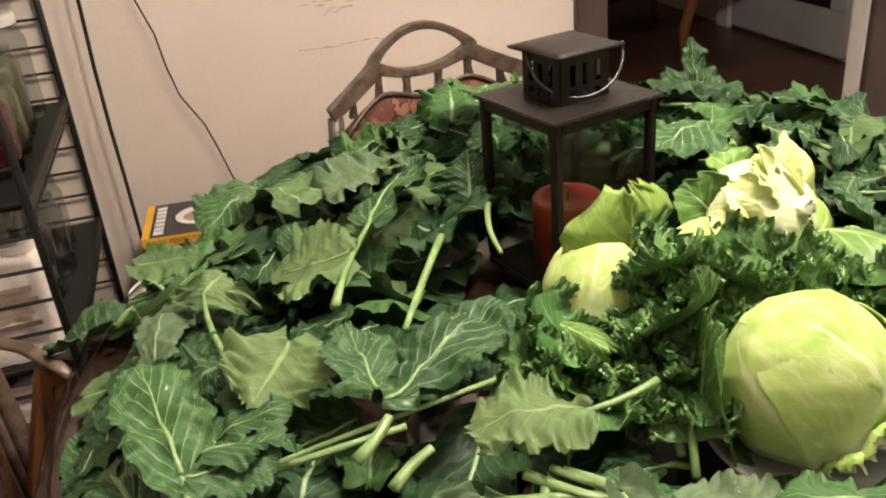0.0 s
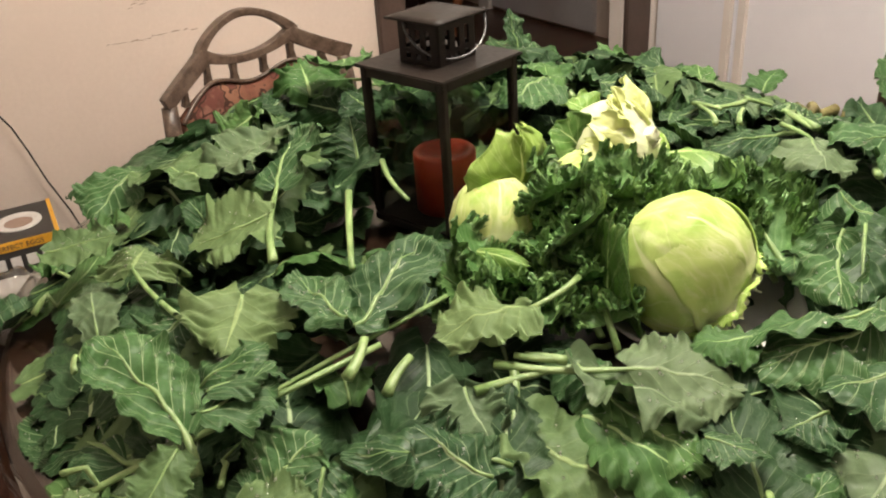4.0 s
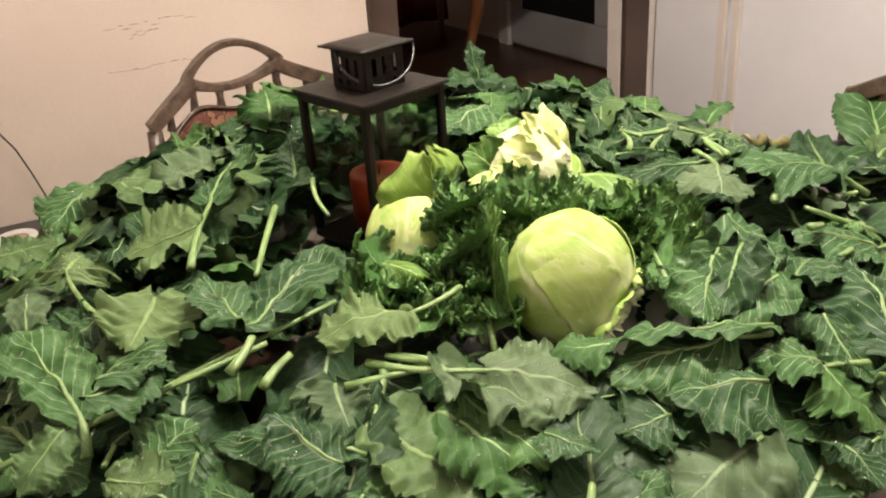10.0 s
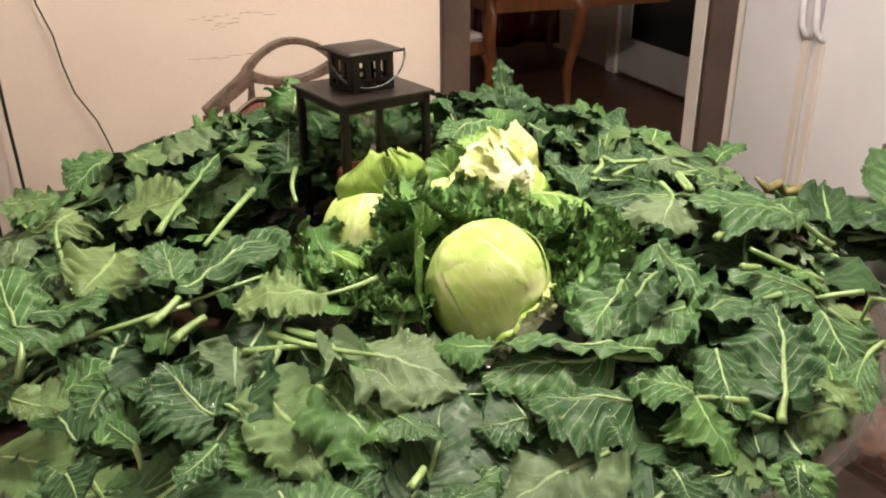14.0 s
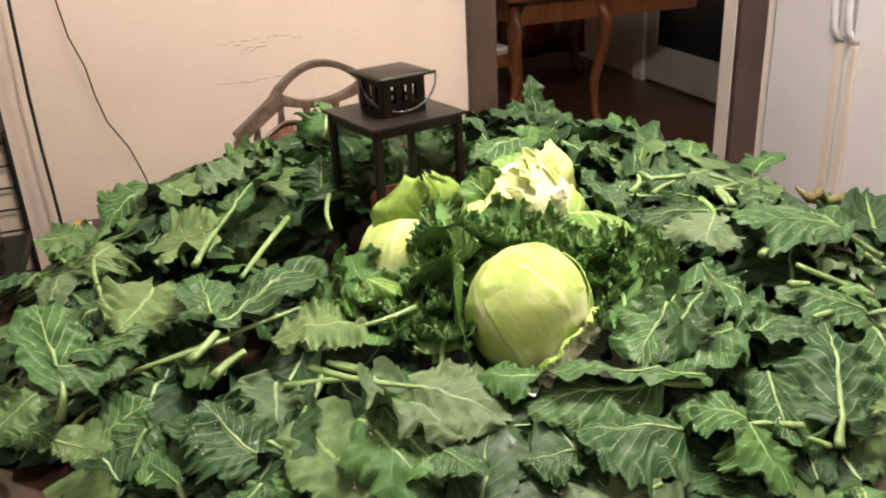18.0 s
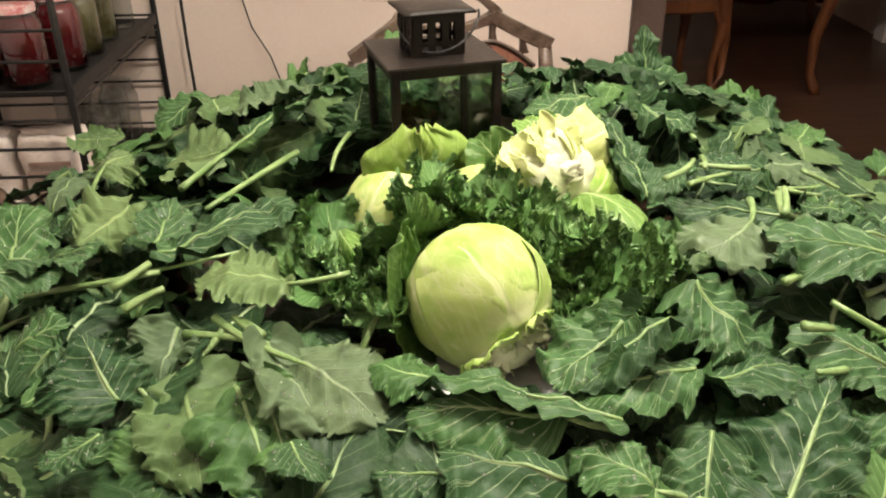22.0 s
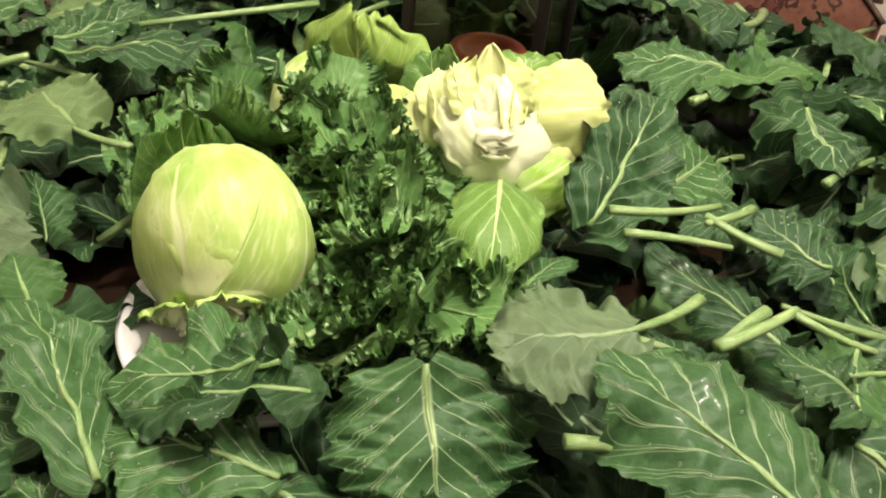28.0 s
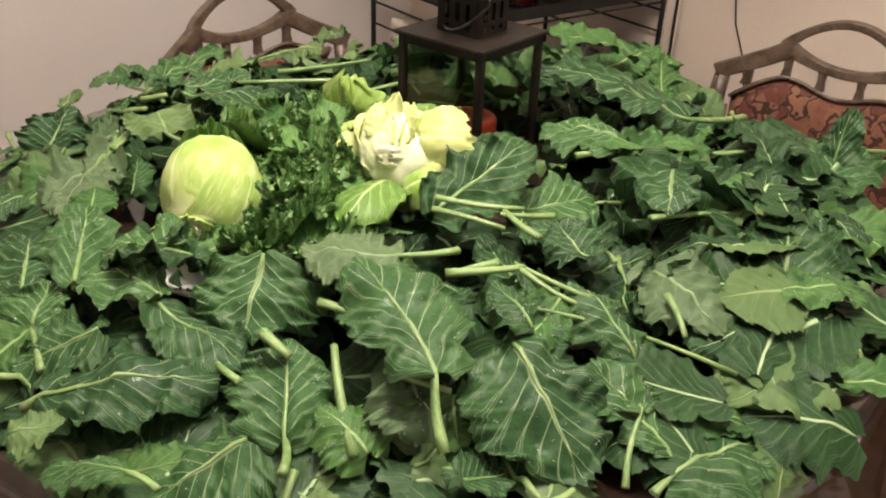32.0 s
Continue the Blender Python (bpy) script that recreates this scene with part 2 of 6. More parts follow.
M["chair_wood"] = mottled("worn_chair_wood", (0.042, 0.024, 0.015), (0.135, 0.092, 0.066), 30, 0.40, stretch=(1, 1, 1), grain=160, relief=0.3)
M["black_metal"] = mottled("matt_black_metal", (0.009, 0.0065, 0.005), (0.019, 0.014, 0.011), 12, 0.5, 0.0, 0.2)
M["wire"] = mottled("black_wire", (0.010, 0.009, 0.008), (0.020, 0.018, 0.016), 12, 0.5, 0.0, 0.22)
M["steel"] = mottled("brushed_steel", (0.40, 0.385, 0.37), (0.50, 0.485, 0.47), 5, 0.36, 0.9, relief=0.02)
M["handle"] = mottled("lantern_ring_steel", (0.03, 0.03, 0.03), (0.11, 0.11, 0.11), 40, 0.3, 0.9)
M["candle"] = mottled("red_wax", (0.32, 0.026, 0.012), (0.44, 0.046, 0.020), 9, 0.42)
M["plate"] = mottled("white_china", (0.74, 0.73, 0.71), (0.80, 0.79, 0.77), 4, 0.15)
M["table_wood"] = mottled("dark_table_wood", (0.028, 0.014, 0.009), (0.062, 0.032, 0.019), 6, 0.35, stretch=(1, 8, 1))
M["paper"] = mottled("flour_paper", (0.55, 0.47, 0.41), (0.74, 0.66, 0.60), 12, 0.65, relief=0.4)
M["print_brown"] = mottled("brown_print", (0.25, 0.16, 0.12), (0.34, 0.23, 0.18), 20, 0.6)
M["jam"] = mottled("dark_red_preserve", (0.085, 0.004, 0.007), (0.16, 0.010, 0.012), 20, 0.25)
M["orange_jam"] = mottled("orange_preserve", (0.22, 0.022, 0.010), (0.34, 0.05, 0.015), 20, 0.3)
M["pickle"] = mottled("olive_pickle", (0.07, 0.065, 0.02), (0.13, 0.12, 0.04), 30, 0.3)
M["lid"] = mottled("red_white_lid", (0.48, 0.06, 0.06), (0.68, 0.60, 0.57), 38, 0.4)
M["lid_white"] = mottled("white_plastic_lid", (0.62, 0.58, 0.54), (0.68, 0.64, 0.60), 10, 0.4)
M["box_yellow"] = mottled("yellow_carton", (0.62, 0.30, 0.02), (0.72, 0.38, 0.03), 10, 0.45)
M["box_black"] = mottled("black_carton", (0.020, 0.018, 0.018), (0.040, 0.036, 0.034), 10, 0.4)
M["print_white"] = mottled("white_print", (0.60, 0.57, 0.54), (0.70, 0.67, 0.64), 30, 0.45)
M["purple"] = mottled("purple_cloth", (0.10, 0.012, 0.05), (0.16, 0.02, 0.08), 30, 0.8)
M["scuff"] = mottled("wall_scuff", (0.22, 0.16, 0.12), (0.36, 0.28, 0.21), 60, 0.8)
# Plastic tray grey, set darker to stand for the shadow it sits in.
M["tray"] = mottled("grey_tray_in_shade", (0.075, 0.062, 0.058), (0.12, 0.10, 0.09), 9, 0.5)
M["mail_red"] = mottled("red_print", (0.24, 0.028, 0.022), (0.30, 0.04, 0.03), 20, 0.5)
M["dark_box"] = mottled("dark_box_board", (0.035, 0.026, 0.022), (0.060, 0.046, 0.038), 8, 0.6)
M["cardboard"] = mottled("cardboard", (0.20, 0.12, 0.07), (0.27, 0.17, 0.10), 8, 0.7)


def tapestry():
    m, nt, b = nodes_of("floral_tapestry", 0.85, 0, 0.2)
    a = noise_of(nt, 11, 3)
    c = noise_of(nt, 17, 2, stretch=(1, 1.3, 0.8))
    weave = noise_of(nt, 420, 1)
    col = blend(nt, smooth(nt, a, 0.36, 0.62), (0.215, 0.105, 0.066), (0.150, 0.058, 0.038))
    col = blend(nt, smooth(nt, c, 0.53, 0.57), col, (0.115, 0.040, 0.030))
    col = blend(nt, smooth(nt, c, 0.62, 0.66), col, (0.19, 0.085, 0.065))
    line = val(nt, "ABSOLUTE", val(nt, "SUBTRACT", c, 0.53))
    line = val(nt, "MINIMUM", line, val(nt, "ABSOLUTE", val(nt, "SUBTRACT", a, 0.46)))
    col = blend(nt, smooth(nt, line, 0.022, 0.010), col, (0.045, 0.020, 0.013))
    col = blend(nt, val(nt, "MULTIPLY", smooth(nt, noise_of(nt, 75, 3), 0.5, 0.65), 0.35), col, (0.06, 0.03, 0.02))
    nt.links.new(col, b.inputs["Base Color"])
    bump(nt, b, weave, 0.5, 0.001)
    return m


def clear(name, tint, rough, ior, alpha):
    """Thin clear sheet: mostly lets light through, with a glossy skin."""
    m, nt, b = nodes_of(name, rough)
    out = nt.nodes["Material Output"]
    tr = nt.nodes.new("ShaderNodeBsdfTransparent")
    tr.inputs[0].default_value = (*tint, 1)
    gl = nt.nodes.new("ShaderNodeBsdfGlossy")
    gl.inputs["Roughness"].default_value = rough
    lw = nt.nodes.new("ShaderNodeLayerWeight")
    lw.inputs[0].default_value = 0.5
    f0 = ((ior - 1) / (ior + 1)) ** 2
    gloss = val(nt, "ADD", val(nt, "MULTIPLY", val(nt, "POWER", lw.outputs["Facing"], 5), 0.8), f0 + alpha, None, True)
    mx = nt.nodes.new("ShaderNodeMixShader")
    nt.links.new(gloss, mx.inputs[0])
    nt.links.new(tr.outputs[0], mx.inputs[1])
    nt.links.new(gl.outputs[0], mx.inputs[2])
    nt.links.new(mx.outputs[0], out.inputs[0])
    return m


M["tapestry"] = tapestry()
M["glass"] = clear("lantern_glass", (0.90, 0.93, 0.90), 0.04, 1.4, 0.0)
M["jar_glass"] = clear("jar_glass", (0.78, 0.80, 0.79), 0.06, 1.5, 0.055)
M["droplet"] = clear("water_drop", (0.95, 0.97, 0.95), 0.09, 1.33, 0.26)
M["plastic"] = clear("clear_vinyl", (0.80, 0.78, 0.76), 0.10, 1.45, 0.08)

# ---- building helpers ----
ROOM = pose(-0.319, 2.193, 0, 0, 0, 14.5)  # x along the back wall, y into the next room


def mesh_of(name, bm, material, smooth_faces=False):
    me = bpy.data.meshes.new(name)
    bm.to_mesh(me)
    bm.free()
    if smooth_faces:
        me.polygons.foreach_set("use_smooth", [True] * len(me.polygons))
    me.materials.append(material)
    return me


def part(name, bm, material, parent=None, label="", smooth_faces=False, at=None):
    ob = new(name, mesh_of(name, bm, material, smooth_faces))
    if parent:
        ob.parent = parent
    if at is not None:
        ob.matrix_basis = at
    if label:
        ob["label"] = label
    return ob


def thing(name, at, label, category, group="", kind=""):
    ob = new(name)
    ob.empty_display_size = 0.05
    ob.matrix_basis = at
    return tagged(ob, label, category, group, kind)


def box(bm, x0, x1, y0, y1, z0, z1, m=None, bevel=0.0):
    made = bmesh.ops.create_cube(bm, size=1)["verts"]
    bmesh.ops.transform(bm, matrix=Matrix.LocRotScale(((x0 + x1) / 2, (y0 + y1) / 2, (z0 + z1) / 2), None, (x1 - x0, y1 - y0, z1 - z0)), verts=made)
    if bevel:
        edges = list({e for v in made for e in v.link_edges})
        made = list({v for f in bmesh.ops.bevel(bm, geom=edges, offset=bevel, segments=2, affect="EDGES", clamp_overlap=True)["faces"] for v in f.verts} | {v for v in made if v.is_valid})
    if m is not None:
        bmesh.ops.transform(bm, matrix=m, verts=made)
    return bm


def boxes(*spans, bevel=0.0, m=None):
    bm = bmesh.new()
    for s in spans:
        box(bm, *s, m=m, bevel=bevel)
    return bm


def tube(points, radius, sides=8, closed=False, cap=True, flat=1.0, bm=None, up=Vector((0, 0, 1))):
    """A tube along points; radius is a number or one for each point."""
    bm = bm or bmesh.new()
    pts = [Vector(p) for p in points]
    rs = radius if isinstance(radius, (list, tuple)) else [radius] * len(pts)
    rings = []
    n = len(pts)
    for i, p in enumerate(pts):
        a, b = (pts[i - 1], pts[(i + 1) % n]) if closed else (pts[max(i - 1, 0)], pts[min(i + 1, n - 1)])
        d = (b - a).normalized()
        u = up if abs(d.dot(up)) < 0.95 else Vector((1, 0, 0))
        s = d.cross(u).normalized()
        w = s.cross(d)
        rings.append([bm.verts.new(p + rs[i] * (math.cos(k) * s + flat * math.sin(k) * w)) for k in (2 * math.pi * j / sides for j in range(sides))])
    for i in range(n if closed else n - 1):
        A, B = rings[i], rings[(i + 1) % n]
        for j in range(sides):
            bm.faces.new((A[j], A[(j + 1) % sides], B[(j + 1) % sides], B[j]))
    if cap and not closed:
        bm.faces.new(rings[0][::-1])
        bm.faces.new(rings[-1])
    return bm


def lathe(profile, sides=32, bm=None, wobble=0.0, seed=0):
    """A turned body from (radius, height) pairs about z."""
    bm = bm or bmesh.new()
    rings = []
    for r, z in profile:
        if r < 1e-5:
            rings.append([bm.verts.new((0, 0, z))])
        else:
            rings.append([bm.verts.new((r * math.cos(a) * (1 + wobble * noise.noise((math.cos(a) * 2, math.sin(a) * 2, z * 20 + seed))), r * math.sin(a), z)) for a in (2 * math.pi * j / sides for j in range(sides))])
    for A, B in zip(rings, rings[1:]):
        for j in range(sides):
            k = (j + 1) % sides
            f = [A[j % len(A)], A[k % len(A)], B[k % len(B)], B[j % len(B)]]
            f = [v for i, v in enumerate(f) if v not in f[:i]]
            if len(f) > 2:
                bm.faces.new(f)
    return bm


def sheet(nu, nv, fn, uv=True, thick=0.0):
    """A grid of points fn(u, v) with u in -1..1 and v in 0..1, with matching UVs."""
    bm = bmesh.new()
    lay = bm.loops.layers.uv.new("UVMap")
    grid = [[bm.verts.new(fn(-1 + 2 * i / nu, j / nv)) for i in range(nu + 1)] for j in range(nv + 1)]
    for j in range(nv):
        for i in range(nu):
            f = bm.faces.new((grid[j][i], grid[j][i + 1], grid[j + 1][i + 1], grid[j + 1][i]))
            for loop, (a, b) in zip(f.loops, ((i, j), (i + 1, j), (i + 1, j + 1), (i, j + 1))):
                loop[lay].uv = (a / nu, b / nv)
    return bm


def plank(line, width, thick, bow=lambda x: 0.0):
    """A flat board cut along a line in x and z, standing in the xz plane and bowed in y."""
    bm = bmesh.new()
    rows = []
    n = len(line)
    for i, (x, z) in enumerate(line):
        (xa, za), (xb, zb) = line[max(i - 1, 0)], line[min(i + 1, n - 1)]
        d = Vector((xb - xa, zb - za)).normalized()
        h = 0.5 * (width[i] if isinstance(width, (list, tuple)) else width)
        a, b = (x - d.y * h, z + d.x * h), (x + d.y * h, z - d.x * h)
        rows.append([bm.verts.new((p[0], bow(p[0]) + s * thick / 2, p[1])) for p, s in ((a, -1), (a, 1), (b, 1), (b, -1))])
    for A, B in zip(rows, rows[1:]):
        for j in range(4):
            bm.faces.new((A[j], A[(j + 1) % 4], B[(j + 1) % 4], B[j]))
    bm.faces.new(rows[0][::-1])
    bm.faces.new(rows[-1])
    bmesh.ops.recalc_face_normals(bm, faces=bm.faces)
    return bm


def perforated(xs, zs, holes, y, m):
    """A thin welded sheet in xz with the cells named in holes left open."""
    bm = bmesh.new()
    grid = [[bm.verts.new(m @ Vector((x, y, z))) for x in xs] for z in zs]
    for j in range(len(zs) - 1):
        for i in range(len(xs) - 1):
            if (i, j) not in holes:
                bm.faces.new((grid[j][i], grid[j][i + 1], grid[j + 1][i + 1], grid[j + 1][i]))
    return bm


# ---- setting ----
def setting(name, bm, material, label, category="wall", at=ROOM):
    return tagged(part(name, bm, material, at=at), label, category, kind="structure")


setting("floor", boxes((-2.4, 4.0, -5.0, 5.2, -0.1, 0.0)), M["floor"], "dark reddish-brown wooden floor", "floor")
setting("ceiling", boxes((-2.4, 4.0, -5.0, 5.2, 2.45, 2.55)), M["ceiling"], "plain off-white painted ceiling", "ceiling")
setting("wall_back", boxes((-1.9, 0.757, 0, 0.12, 0, 2.45), (0.757, 1.85, 0, 0.12, 2.05, 2.45), (1.85, 3.6, 0, 0.12, 0, 2.45)), M["wall"], "scuffed cream painted wall with a doorway beside it")
setting("wall_left", boxes((-2.02, -1.9, -4.4, 0.12, 0, 2.45)), M["wall_cool"], "pale pinkish painted wall behind the chairs")
setting("wall_right", boxes((2.68, 2.8, -4.4, 0, 0, 2.45)), M["wall_cool"], "plain pale wall behind the refrigerator")
setting("wall_front", boxes((-2.02, 2.8, -4.52, -4.4, 0, 2.45)), M["wall_cool"], "plain pale wall closing the kitchen")
setting("wall_far_room", boxes((-0.6, 3.1, 4.3, 4.42, 0, 2.45), (-0.72, -0.6, 0.12, 4.42, 0, 2.45), (2.93, 3.05, 0.12, 4.3, 0, 2.45)), M["wall"], "dim walls of the room beyond the doorway")

casing = thing("door_1", ROOM, "doorway with brown casing and white-painted reveal", "doorway", kind="structure")
part("casing", boxes((0.757, 0.850, -0.022, 0.0, 0, 2.05), bevel=0.004), M["trim"], casing, "brown painted casing")
part("casing", boxes((1.738, 1.852, -0.022, 0.0, 0, 2.05), bevel=0.004), M["trim"], casing)
part("head_casing", boxes((0.757, 1.852, -0.022, 0.0, 2.052, 2.14), bevel=0.004), M["trim"], casing)
part("jamb", boxes((0.762, 0.850, 0.0, 0.125, 0, 2.045)), M["trim"], casing, "brown jamb")
part("jamb", boxes((1.735, 1.845, 0.0, 0.066, 0, 2.045)), M["white_trim"], casing, "white-painted reveal")
part("strike_plate", boxes((0.835, 0.853, 0.02, 0.05, 0.70, 0.76), bevel=0.001), M["steel"], casing, "scratched steel strike plate")
setting("trim", boxes((1.854, 1.885, -0.016, -0.001, 0, 2.2), bevel=0.003), M["white_trim"], "narrow cream strip between casing and refrigerator", "trim")

# ---- things in the next room ----


def far_door():
    d = thing("half_glazed_door", ROOM @ pose(2.90, 1.45, 0), "grey-white half-glazed door with dark glass", "door")
    part("panel", boxes((0, 0.035, 0, 0.98, 0.02, 0.25), bevel=0.004), M["door_white"], d)
    part("stile", boxes((0, 0.035, 0, 0.12, 0.252, 2.0), bevel=0.004), M["door_white"], d)
    part("stile", boxes((0, 0.035, 0.86, 0.98, 0.252, 2.0), bevel=0.004), M["door_white"], d)
    part("glass", boxes((0.012, 0.022, 0.121, 0.859, 0.252, 2.0)), M["black_glass"], d, "dark night-time pane")
    part("casing", boxes((-0.02, 0.02, 0.985, 1.10, 0, 2.1), bevel=0.004), M["white_trim"], d, "pale door casing")
    return d


far_door()


def cabriole(x, y, top, out, material, parent, thick=0.034):
    pts = [(x + out[0] * k, y + out[1] * k, z) for z, k in ((top, 0.0), (top * 0.86, 0.03), (top * 0.66, 0.022), (top * 0.38, -0.012), (top * 0.14, -0.008), (0.03, 0.016), (0.0, 0.02))]
    part("leg", tube(pts, [thick * a for a in (1.25, 1.2, 0.95, 0.75, 0.62, 0.72, 0.8)], 10), material, parent, smooth_faces=True)


def far_table():
    t = thing("dining_table", ROOM @ pose(1.95, 2.1, 0), "reddish-brown wooden dining table on curved legs", "table")
    part("tabletop", boxes((-0.42, 0.75, -0.62, 0.85, 0.72, 0.755), bevel=0.01), M["red_wood"], t)
    part("apron", boxes((-0.36, 0.70, -0.56, -0.53, 0.60, 0.718), bevel=0.004), M["red_wood"], t)
    part("apron", boxes((-0.36, -0.33, -0.56, 0.80, 0.60, 0.716), bevel=0.004), M["red_wood"], t)
    for x, y, o in ((-0.34, -0.54, (-1, -1)), (0.12, -0.54, (1, -1)), (-0.34, 0.78, (-1, 1)), (0.68, 0.78, (1, 1))):
        cabriole(x, y, 0.70, o, M["red_wood"], t)


def far_chair():
    c = thing("side_chair", ROOM @ pose(1.36, 1.72, 0, 0, 0, 8), "reddish wooden chair with a pale seat pad", "chair")
    part("seat_frame", boxes((-0.22, 0.22, -0.2, 0.2, 0.40, 0.46), bevel=0.008), M["red_wood"], c)
    part("seat", boxes((-0.2, 0.2, -0.18, 0.18, 0.462, 0.50), bevel=0.015), M["paper"], c, "pale seat pad")
    for x, y in ((-0.2, -0.18), (0.2, -0.18), (-0.2, 0.18), (0.2, 0.18)):
        cabriole(x, y, 0.40, (0.5 if x > 0 else -0.5, 0.5 if y > 0 else -0.5), M["red_wood"], c, 0.026)
    for x in (-0.2, 0.2):
        part("back_post", tube([(x, 0.19, 0.46), (x, 0.21, 0.7), (x, 0.25, 0.98)], 0.018, 8), M["red_wood"], c, smooth_faces=True)
    part("top_rail", boxes((-0.22, 0.22, 0.235, 0.262, 0.92, 1.0), bevel=0.008), M["red_wood"], c)


far_table()
far_chair()


def cloth_fold():
    def fn(u, v):
        return Vector((0.32 * u, 0.05 * math.sin(5 * u + 2 * v) * (1.1 - v), 0.08 + 1.2 * v))
    ob = part("draped_cloth", sheet(20, 10, fn), M["jam"], at=ROOM @ pose(2.52, 3.2, 0), smooth_faces=True)
    md = ob.modifiers.new("thickness", "SOLIDIFY")
    md.thickness = 0.006
    tagged(ob, "dark red cloth hanging in the dim room", "cloth")


cloth_fold()

# ---- kitchen furniture ----


def refrigerator():
    f = thing("refrigerator", ROOM @ pose(1.87, 0, 0), "white double-door refrigerator with long moulded handles", "refrigerator")
    part("body", boxes((0.075, 0.75, -1.024, -0.022, 0.06, 1.78), bevel=0.006), M["fridge"], f)
    part("kick_plate", boxes((0.05, 0.70, -1.01, -0.03, 0.0, 0.055)), M["black_metal"], f, "dark kick plate")
    for y0, y1, h0, h1 in ((-0.38, -0.024, -0.372, -0.336), (-1.02, -0.386, -0.430, -0.394)):
        d = part("door", boxes((0.0, 0.068, y0, y1, 0.07, 1.78), bevel=0.012), M["fridge"], f)
        y = (h0 + h1) / 2
        part("handle", tube([(0.002, y, 0.792), (-0.022, y, 0.806), (-0.040, y, 0.835), (-0.046, y, 0.90), (-0.046, y, 1.40), (-0.040, y, 1.46), (0.002, y, 1.5)], 0.0125, 12, flat=0.8), M["fridge"], d, smooth_faces=True)
        part("handle_ridge", boxes((-0.014, 0.002, h0, h1, 0.10, 0.785), bevel=0.005), M["white_trim"], d, "raised cream grip ridge")


refrigerator()


def kitchen_chair():
    """Low rolling chair: carved hoop back over a tapestry panel. Origin under the middle of the back, facing -y."""
    c = thing("dining_chair", Matrix(), "worn brown wooden chair with hoop back and floral tapestry", "chair", "chairs round the table")

    def bow(x):
        return 0.055 * (1 - (x / 0.24) ** 2)

    def span(x0, x1, fz, n):
        return [(x, fz(x)) for x in (x0 + (x1 - x0) * i / (n - 1) for i in range(n))]

    def board(name, line, width, thick=0.021):
        ob = part(name, plank(line, width, thick, bow), M["chair_wood"], c)
        md = ob.modifiers.new("worn_edges", "BEVEL")
        md.width, md.segments, md.limit_method, md.angle_limit = 0.003, 2, "ANGLE", radians(50)

    board("hoop", span(-0.122, 0.122, lambda x: 0.846 + 0.064 * max(0, math.cos(x / 0.122 * math.pi / 2)) ** 0.75, 31), [0.017 + 0.010 * abs(-1 + i / 15) ** 6 for i in range(31)])
    board("lens_rail", span(-0.118, 0.118, lambda x: 0.812 + 0.032 * (x / 0.118) ** 2, 21), [0.019 + 0.012 * abs(-1 + i / 10) ** 3 for i in range(21)], 0.0225)
    for s in (-1, 1):
        board("shoulder", [(s * (0.108 + 0.134 * k / 10), 0.846 - 0.072 * (k / 10) ** 0.85) for k in range(11)][::s], [0.034 + 0.004 * k / 10 for k in range(11)], 0.024)
    for x, z0, z1 in ((-0.185, 0.752, 0.800), (-0.112, 0.775, 0.832), (-0.040, 0.766, 0.808), (0.040, 0.766, 0.808), (0.112, 0.775, 0.832), (0.185, 0.752, 0.800)):
        board("spindle", [(x, z0), (x * 0.98, (z0 + z1) / 2), (x * 0.99, z1)], [0.020, 0.013, 0.018], 0.017)

    def camel(x):
        a = abs(x)
        return 0.772 - 0.012 * math.cos(math.pi * a / 0.105) if a < 0.105 else 0.784 - 0.062 * ((a - 0.105) / 0.105) ** 1.5

    part("piping", tube([(x, bow(x) - 0.012, camel(x)) for x in (-0.207 + 0.414 * i / 40 for i in range(41))], 0.0045, 8), M["chair_wood"], c, "dark piping along the back panel", True)

    def pad(u, v):
        x = 0.205 * u
        top = camel(x)
        z = 0.44 + (top - 0.44) * v
        return Vector((x, bow(x) - 0.028 * (1 - u ** 4) * (1 - (2 * v - 1) ** 6) - 0.004, z))

    p = part("backrest", sheet(16, 12, pad), M["tapestry"], c, "floral tapestry back panel", True)
    md = p.modifiers.new("thickness", "SOLIDIFY")
    md.thickness, md.offset = 0.022, -1
    for s in (-1, 1):
        part("back_post", tube([(s * 0.231, 0.004, 0.768), (s * 0.236, 0.0, 0.70), (s * 0.232, -0.01, 0.55), (s * 0.225, -0.03, 0.42)], [0.014, 0.016, 0.017, 0.016], 10, flat=1.2), M["chair_wood"], c, smooth_faces=True)
        part("back_edge", tube([(s * 0.217, 0.012, 0.70), (s * 0.214, 0.006, 0.56), (s * 0.208, 0.0, 0.44)], 0.008, 8), M["chair_wood"], c, smooth_faces=True)

    def cushion(u, v):
        a = 2 * math.pi * (u + 1) / 2
        r = min(1.0, v * 1.25)
        sq = (abs(math.cos(a)) ** 4 + abs(math.sin(a)) ** 4) ** -0.25
        return Vector((0.235 * sq * r * math.cos(a), -0.235 + 0.225 * sq * r * math.sin(a), 0.475 - 0.028 * r ** 4 - (0.045 * (v - 0.8) / 0.2 if v > 0.8 else 0)))

    part("seat", sheet(28, 10, cushion), M["tapestry"], c, "floral tapestry seat cushion", True)
    part("seat_frame", boxes((-0.235, 0.235, -0.46, -0.01, 0.375, 0.43), bevel=0.018), M["chair_wood"], c)
